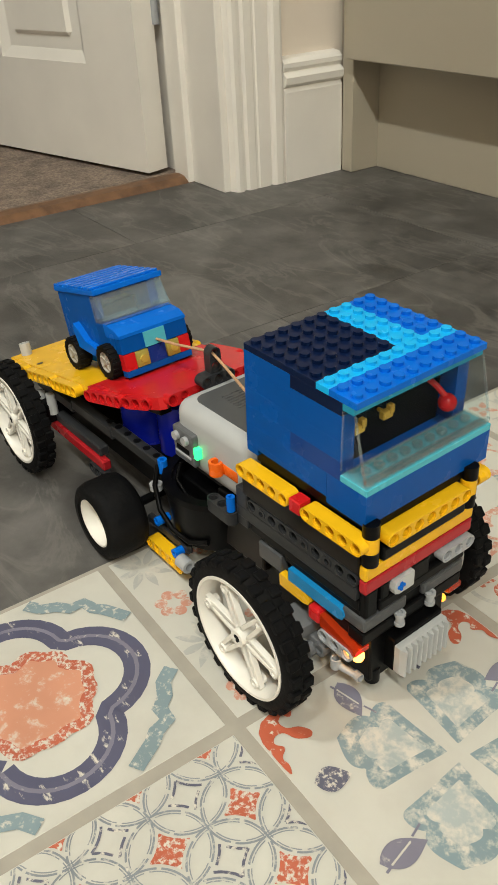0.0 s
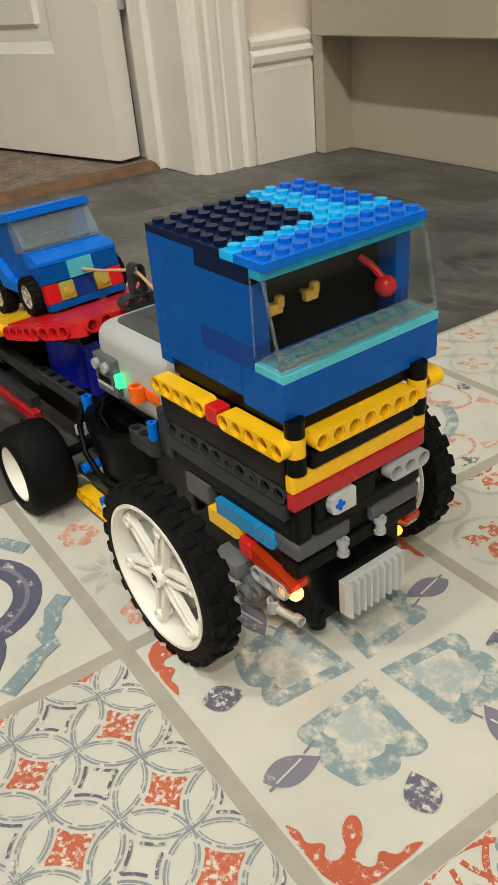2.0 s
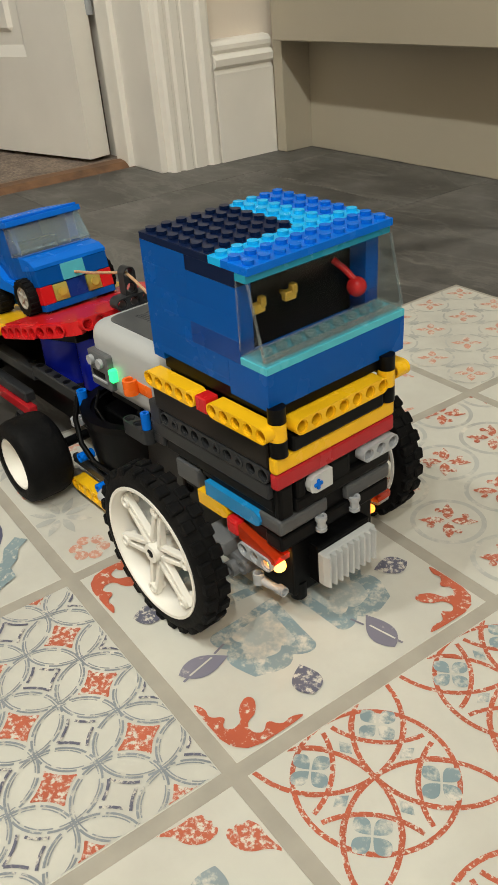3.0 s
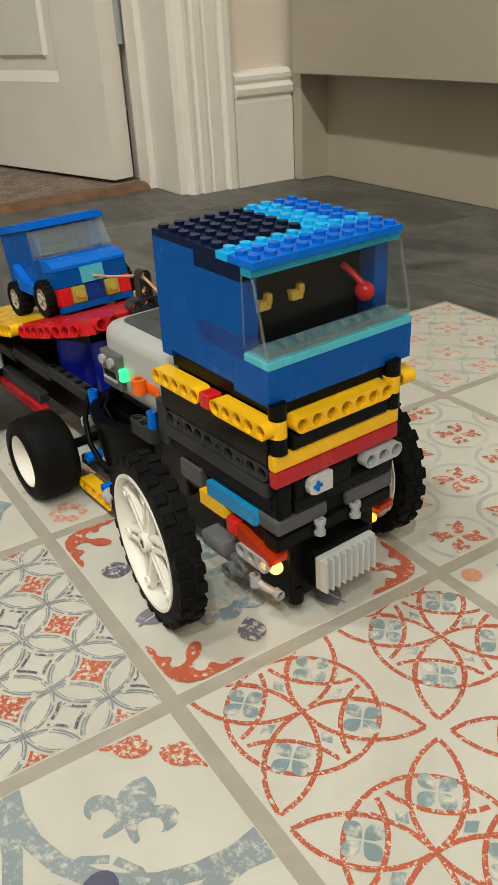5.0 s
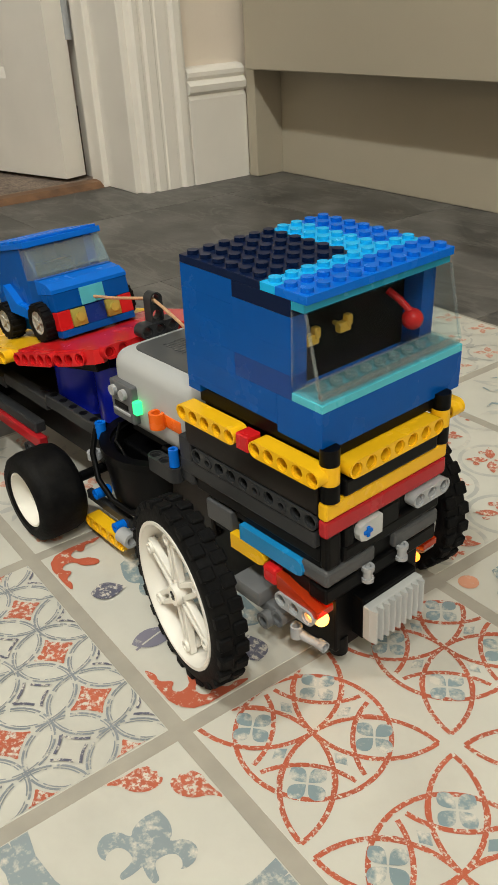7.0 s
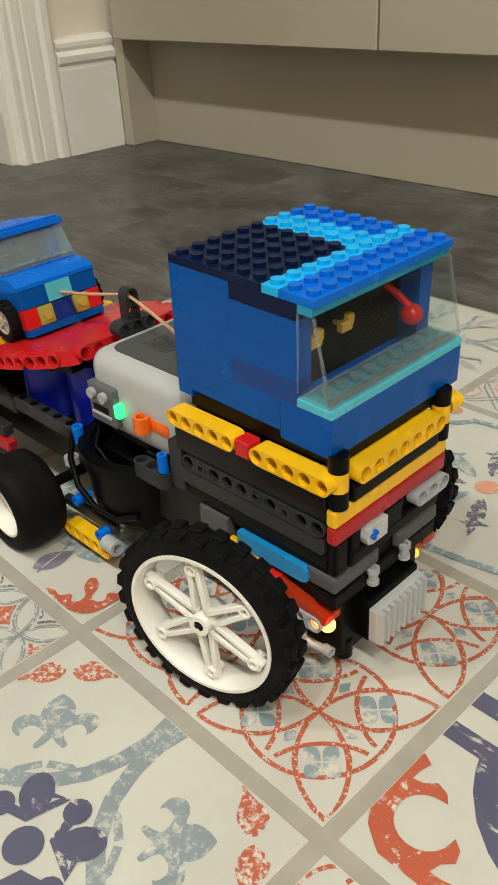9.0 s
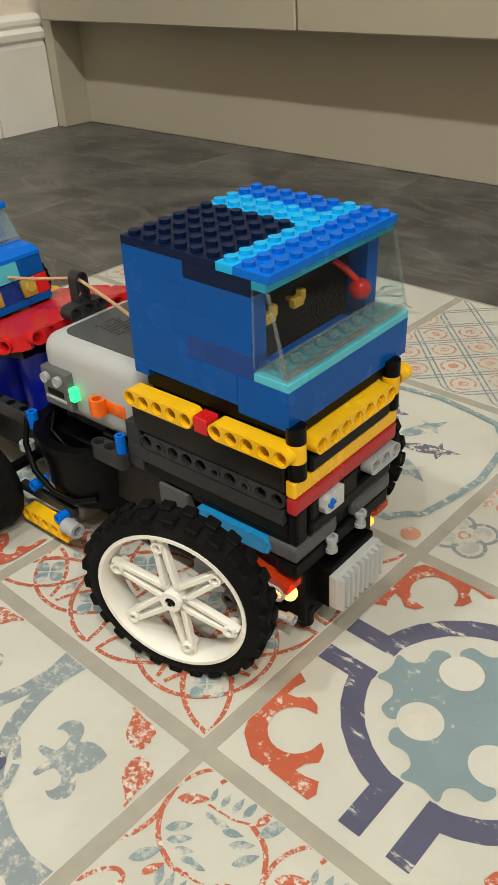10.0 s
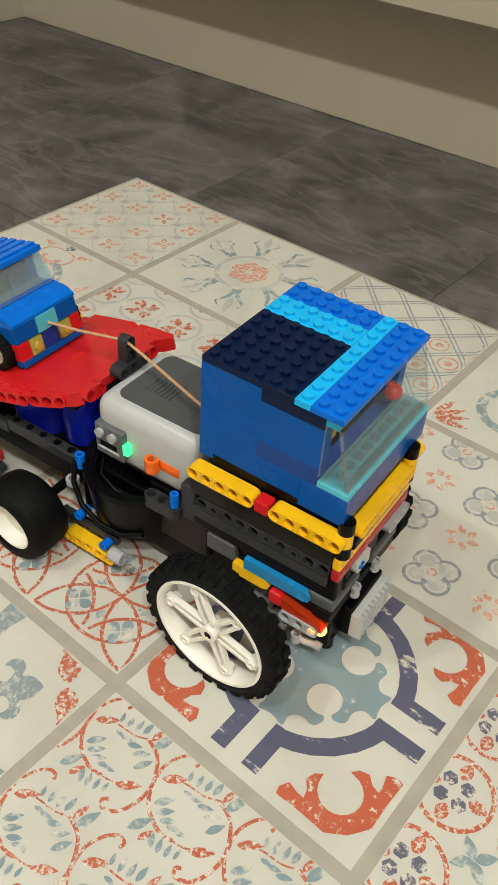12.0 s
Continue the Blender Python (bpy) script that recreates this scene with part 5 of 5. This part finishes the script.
def medallions(tile, ringink=PALEGREYINK, inner=TERRAWORN):
    a, b = Sheet(tile, ringink, 0, "ring_print"), Sheet(tile, inner, 0, "flower_print")
    for i in range(4):
        for j in range(4):
            p = (0.05 + 0.28 * i, 0.2 + 0.28 * j)
            a.arc(p, 0.125, 0, 360, 0.018, 40)
            for k in range(4):
                o = 45 + 90 * k
                b.leaf((p[0] + 0.058 * math.cos(radians(o)), p[1] + 0.058 * math.sin(radians(o))), 0.095, 0.042, o)
                b.blob((p[0] + 0.07 * math.cos(radians(o + 28)), p[1] + 0.07 * math.sin(radians(o + 28))), 0.014, 8)
    a.done(), b.done()


def scrolls(tile):
    a, b, c = Sheet(tile, PALETERRA, 0, "scroll_print"), Sheet(tile, INDIGOWORN, 1, "diamond_print"), Sheet(tile, DUSTYWORN, 0, "arc_print")
    def q(at, deg):
        for s in (1, -1):
            pts = [at(0.5 + s * (0.05 + 0.10 * math.cos(radians(t))) - s * 0.02, 0.82 + 0.085 * math.sin(radians(t))) for t in range(-170, 120, 15)]
            a.line(pts, 0.035, True)
            a.line([at(0.5 + s * 0.12, 0.90), at(0.5 + s * 0.21, 0.93)], 0.05, True)
        b.blob(at(0.5, 0.955), 0.05, 4)
        c.arc(at(0.5, 0.5), 0.26, deg + 15, deg + 75, 0.05)
    four(q)
    for s in (a, b, c):
        s.done()


def blossoms(tile):
    a, b = Sheet(tile, PALETERRA, 0, "flower_print"), Sheet(tile, PALEGREYINK, 0, "lattice_print")
    for i in range(4):
        for j in range(4):
            p = (0.12 + 0.25 * i, 0.15 + 0.25 * j)
            for k in range(4):
                o = 45 + 90 * k
                a.leaf((p[0] + 0.045 * math.cos(radians(o)), p[1] + 0.045 * math.sin(radians(o))), 0.07, 0.038, o)
            b.arc(p, 0.105, 0, 360, 0.010, 32, 5)
            for k in range(4):
                o = 90 * k
                b.leaf((p[0] + 0.125 * math.cos(radians(o)), p[1] + 0.125 * math.sin(radians(o))), 0.07, 0.03, o + 90)
    a.done(), b.done()


def sunburst(tile):
    a, b, c = Sheet(tile, PALEGREYINK, 0, "ring_print"), Sheet(tile, PALETERRA, 0, "flower_print"), Sheet(tile, DUSTYWORN, 0, "scroll_print")
    a.arc((0.5, 0.5), 0.20, 0, 360, 0.03, 48)
    for k in range(6):
        b.blob((0.5 + 0.075 * math.cos(radians(60 * k)), 0.5 + 0.075 * math.sin(radians(60 * k))), 0.052, 14)
    for k in range(8):
        o = radians(45 * k + 22)
        at = lambda r, s: (0.5 + r * math.cos(o) - s * math.sin(o), 0.5 + r * math.sin(o) + s * math.cos(o))
        for s in (1, -1):
            c.line([at(0.22, 0.01 * s), at(0.31, 0.03 * s), at(0.38, 0.085 * s), at(0.42, 0.06 * s)], 0.035, True)
        a.leaf(at(0.40, 0), 0.18, 0.05, 45 * k + 22)
    a.done(), b.done(), c.done()


def trellis(tile):
    a, b = Sheet(tile, SLATE, 0, "trellis_print"), Sheet(tile, PALETERRA, 0, "medallion_print")
    for i in range(-4, 9):
        for s in (0.0, 0.035):
            u = i * 0.25 + s
            a.line([(u + t / 20, t / 20) for t in range(21)], 0.009)
            a.line([(u + t / 20, 1 - t / 20) for t in range(21)], 0.009)
    for i in range(5):
        for j in range(5):
            p = (0.017 + 0.25 * i + (0.125 if j % 2 else 0), 0.125 * 2 * j * 0.5 + 0.125)
            b.arc(p, 0.055, 0, 360, 0.012, 20)
            b.blob(p, 0.025, 8)
    a.done(), b.done()


def birds(tile):
    """Long leaves in a wheel round a small disc, in a lobed blue frame."""
    a, b, c, d = Sheet(tile, INDIGOWORN, 0, "leaf_print"), Sheet(tile, DUSTYWORN, 0, "leaf_print"), Sheet(tile, SALMON, 0, "disc_print"), Sheet(tile, DUSTY, 0, "frame_print")
    for k in range(8):
        s = b if k % 2 else a
        o = 45 * k + 20
        co, so = math.cos(radians(o)), math.sin(radians(o))
        s.leaf((0.5 + 0.2 * co, 0.5 + 0.2 * so), 0.25, 0.065, o)
        s.leaf((0.5 + 0.24 * co, 0.5 + 0.24 * so), 0.13, 0.03, o + 90)
    c.blob((0.5, 0.5), 0.045, 20)
    def q(at, deg):
        d.line([at(0.5, 0.05), at(0.68, 0.075), at(0.80, 0.10)] + [at(0.96 + 0.16 * math.cos(radians(x)), 0.04 + 0.16 * math.sin(radians(x))) for x in (160, 145, 130, 115)] + [at(0.9, 0.2), at(0.925, 0.32), at(0.95, 0.5)], 0.03)
        c.blob(at(0.925, 0.075), 0.035, 14)
    four(q)
    for s in (a, b, c, d):
        s.done()


def clovers(tile):
    a, b = Sheet(tile, SLATE, 0, "clover_print"), Sheet(tile, PALETERRA, 0, "flower_print")
    g = Sheet(tile, PALEGREYINK, 0, "petal_print")
    for i in range(5):
        for j in range(5):
            p = (0.07 + 0.25 * i, 0.18 + 0.25 * j)
            if (i + j) % 2 == 0:
                for k in range(4):
                    o = 45 + 90 * k
                    q = (p[0] + 0.062 * math.cos(radians(o)), p[1] + 0.062 * math.sin(radians(o)))
                    a.arc(q, 0.052, o - 130, o + 130, 0.014, 22)
                    g.blob(q, 0.034, 12)
                b.arc(p, 0.018, 0, 360, 0.01, 14)
            else:
                for k in range(6):
                    o = 60 * k
                    b.leaf((p[0] + 0.05 * math.cos(radians(o)), p[1] + 0.05 * math.sin(radians(o))), 0.055, 0.032, o + 20)
    for s in (a, b, g):
        s.done()


def circlets(tile):
    a, b, c = Sheet(tile, TERRAWORN, 0, "ring_print"), Sheet(tile, INDIGOWORN, 0, "knot_print"), Sheet(tile, DUSTYWORN, 0, "star_print")
    for i in range(4):
        for j in range(4):
            p = (0.24 + 0.30 * i - 0.15, 0.29 + 0.30 * j - 0.15)
            a.arc(p, 0.125, 0, 360, 0.016, 40)
            for k in range(4):
                o = 90 * k
                a.leaf((p[0] + 0.085 * math.cos(radians(o)), p[1] + 0.085 * math.sin(radians(o))), 0.07, 0.045, o)
                b.blob((p[0] + 0.045 * math.cos(radians(o + 45)), p[1] + 0.045 * math.sin(radians(o + 45))), 0.026, 6)
            q = (p[0] + 0.15, p[1] + 0.15)
            for k in range(4):
                c.leaf((q[0] + 0.04 * math.cos(radians(90 * k + 45)), q[1] + 0.04 * math.sin(radians(90 * k + 45))), 0.075, 0.036, 90 * k + 45)
    a.done(), b.done(), c.done()


def moons(tile):
    a, b, c = Sheet(tile, DUSTYWORN, 0, "ring_print"), Sheet(tile, TERRAWORN, 0, "corner_print"), Sheet(tile, INDIGOWORN, 1, "leaf_print")
    for k in range(4):
        o = radians(45 + 90 * k)
        a.arc((0.5 + 0.2 * math.cos(o), 0.5 + 0.2 * math.sin(o)), 0.17, 0, 360, 0.05, 40)
        c.leaf((0.5 + 0.2 * math.cos(o), 0.5 + 0.2 * math.sin(o)), 0.14, 0.06, 90 * k)
    def q(at, deg):
        for t in (10, 35, 55, 80):
            p = (0.05 + 0.11 * math.cos(radians(t)), 0.05 + 0.11 * math.sin(radians(t)))
            b.leaf(at(*p), 0.17, 0.045, deg + t)
    four(q)
    for s in (a, b, c):
        s.done()


PATTERNS = {(-1, -1): quatrefoil, (-1, 0): daisies, (-1, 1): scrolls, (-1, 2): blossoms, (0, -1): petals, (0, 0): hearts, (0, 1): medallions, (0, 2): sunburst,
            (1, -1): fleur, (1, 0): lattice, (1, 1): birds, (1, 2): trellis, (2, -1): foliage, (2, 0): rosette, (2, 1): clovers, (2, 2): moons, (3, -1): clovers, (3, 0): circlets, (3, 1): petals,
            (3, 2): daisies, (-1, -2): trellis, (0, -2): moons, (1, -2): clovers, (2, -2): sunburst}
OTHERS = (medallions, petals, scrolls, blossoms, circlets, foliage)
for key, tile in TILES.items():
    PATTERNS.get(key, OTHERS[(key[0] * 2 + key[1] * 3) % 6])(tile)



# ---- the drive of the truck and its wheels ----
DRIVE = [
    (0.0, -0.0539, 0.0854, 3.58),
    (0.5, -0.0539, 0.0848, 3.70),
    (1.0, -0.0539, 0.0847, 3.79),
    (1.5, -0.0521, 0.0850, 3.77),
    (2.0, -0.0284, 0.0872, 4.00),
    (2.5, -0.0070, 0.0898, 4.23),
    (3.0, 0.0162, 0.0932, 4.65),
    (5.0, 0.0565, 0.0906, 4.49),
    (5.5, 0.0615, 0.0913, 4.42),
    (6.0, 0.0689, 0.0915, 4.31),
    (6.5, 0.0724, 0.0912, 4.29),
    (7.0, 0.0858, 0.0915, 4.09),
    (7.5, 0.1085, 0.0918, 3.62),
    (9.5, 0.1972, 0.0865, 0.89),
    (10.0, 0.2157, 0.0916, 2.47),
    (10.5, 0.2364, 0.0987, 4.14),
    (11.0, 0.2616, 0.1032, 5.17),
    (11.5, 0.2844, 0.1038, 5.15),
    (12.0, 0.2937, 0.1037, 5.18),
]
STEER = [(0.0, -0.3), (0.5, -0.8), (1.5, 0.5), (3.0, 0.5), (4.0, -4.5), (5.0, -8.3), (6.0, -9.0), (7.0, -10.0), (7.5, -7.0), (8.0, -2.0), (8.5, 6.0), (9.0, 13.0), (9.5, 16.5), (10.5, 17.8), (10.7, 12.5), (11.0, -1.5), (11.5, -1.0), (12.0, -2.0)]
SINK = 0.0061  # the drawing origin lies this far over the mat


def motions():
    walk(truck, [(t, pose(x, y, -SINK, 0, 0, h)) for t, x, y, h in DRIVE])
    on = DECK @ pose(-0.0955, 0, 0.0003)
    walk(car, [(t, pose(x, y, -SINK, 0, 0, h) @ on) for t, x, y, h in DRIVE])
    times = sorted({t for t, *_ in DRIVE} | {t for t, _ in STEER} | {3.5, 4.0, 4.5, 8.0, 8.25, 8.5, 9.0})
    gone = [(t, x) for t, x, y, h in DRIVE]
    ts, xs = [g[0] for g in gone], [g[1] for g in gone]
    for key, (px, py, arm, radius, phase) in WHEELS.items():
        rows = []
        for t in times:
            roll = math.degrees((np.interp(t, ts, xs) - xs[0]) / radius) + phase
            steer = np.interp(t, [s[0] for s in STEER], [s[1] for s in STEER]) if key[0] == "f" else 0.0
            flip = 180 if key[1] == "l" else 0
            rows.append((t, pose(px, py, radius + SINK, 0, 0, steer) @ pose(0, arm, 0, 0, roll, 0) @ pose(0, 0, 0, 0, 0, flip)))
        walk(wheels[key], rows)


# Pivot, outward reach, radius and first turn of each wheel.
WHEELS = {
    "fr": (0.0363, -0.0387, -0.0300, 0.0414, 8.0),
    "fl": (0.0363, 0.0307, 0.0270, 0.0414, 21.0),
    "rr": (-0.2350, -0.0620, 0.0, 0.0414, 15.0),
    "rl": (-0.2350, 0.0620, 0.0, 0.0414, 40.0),
    "mr": (-0.1095, -0.0625, 0.0, 0.0255, 0.0),
    "ml": (-0.1095, 0.0625, 0.0, 0.0255, 0.0),
}
motions()
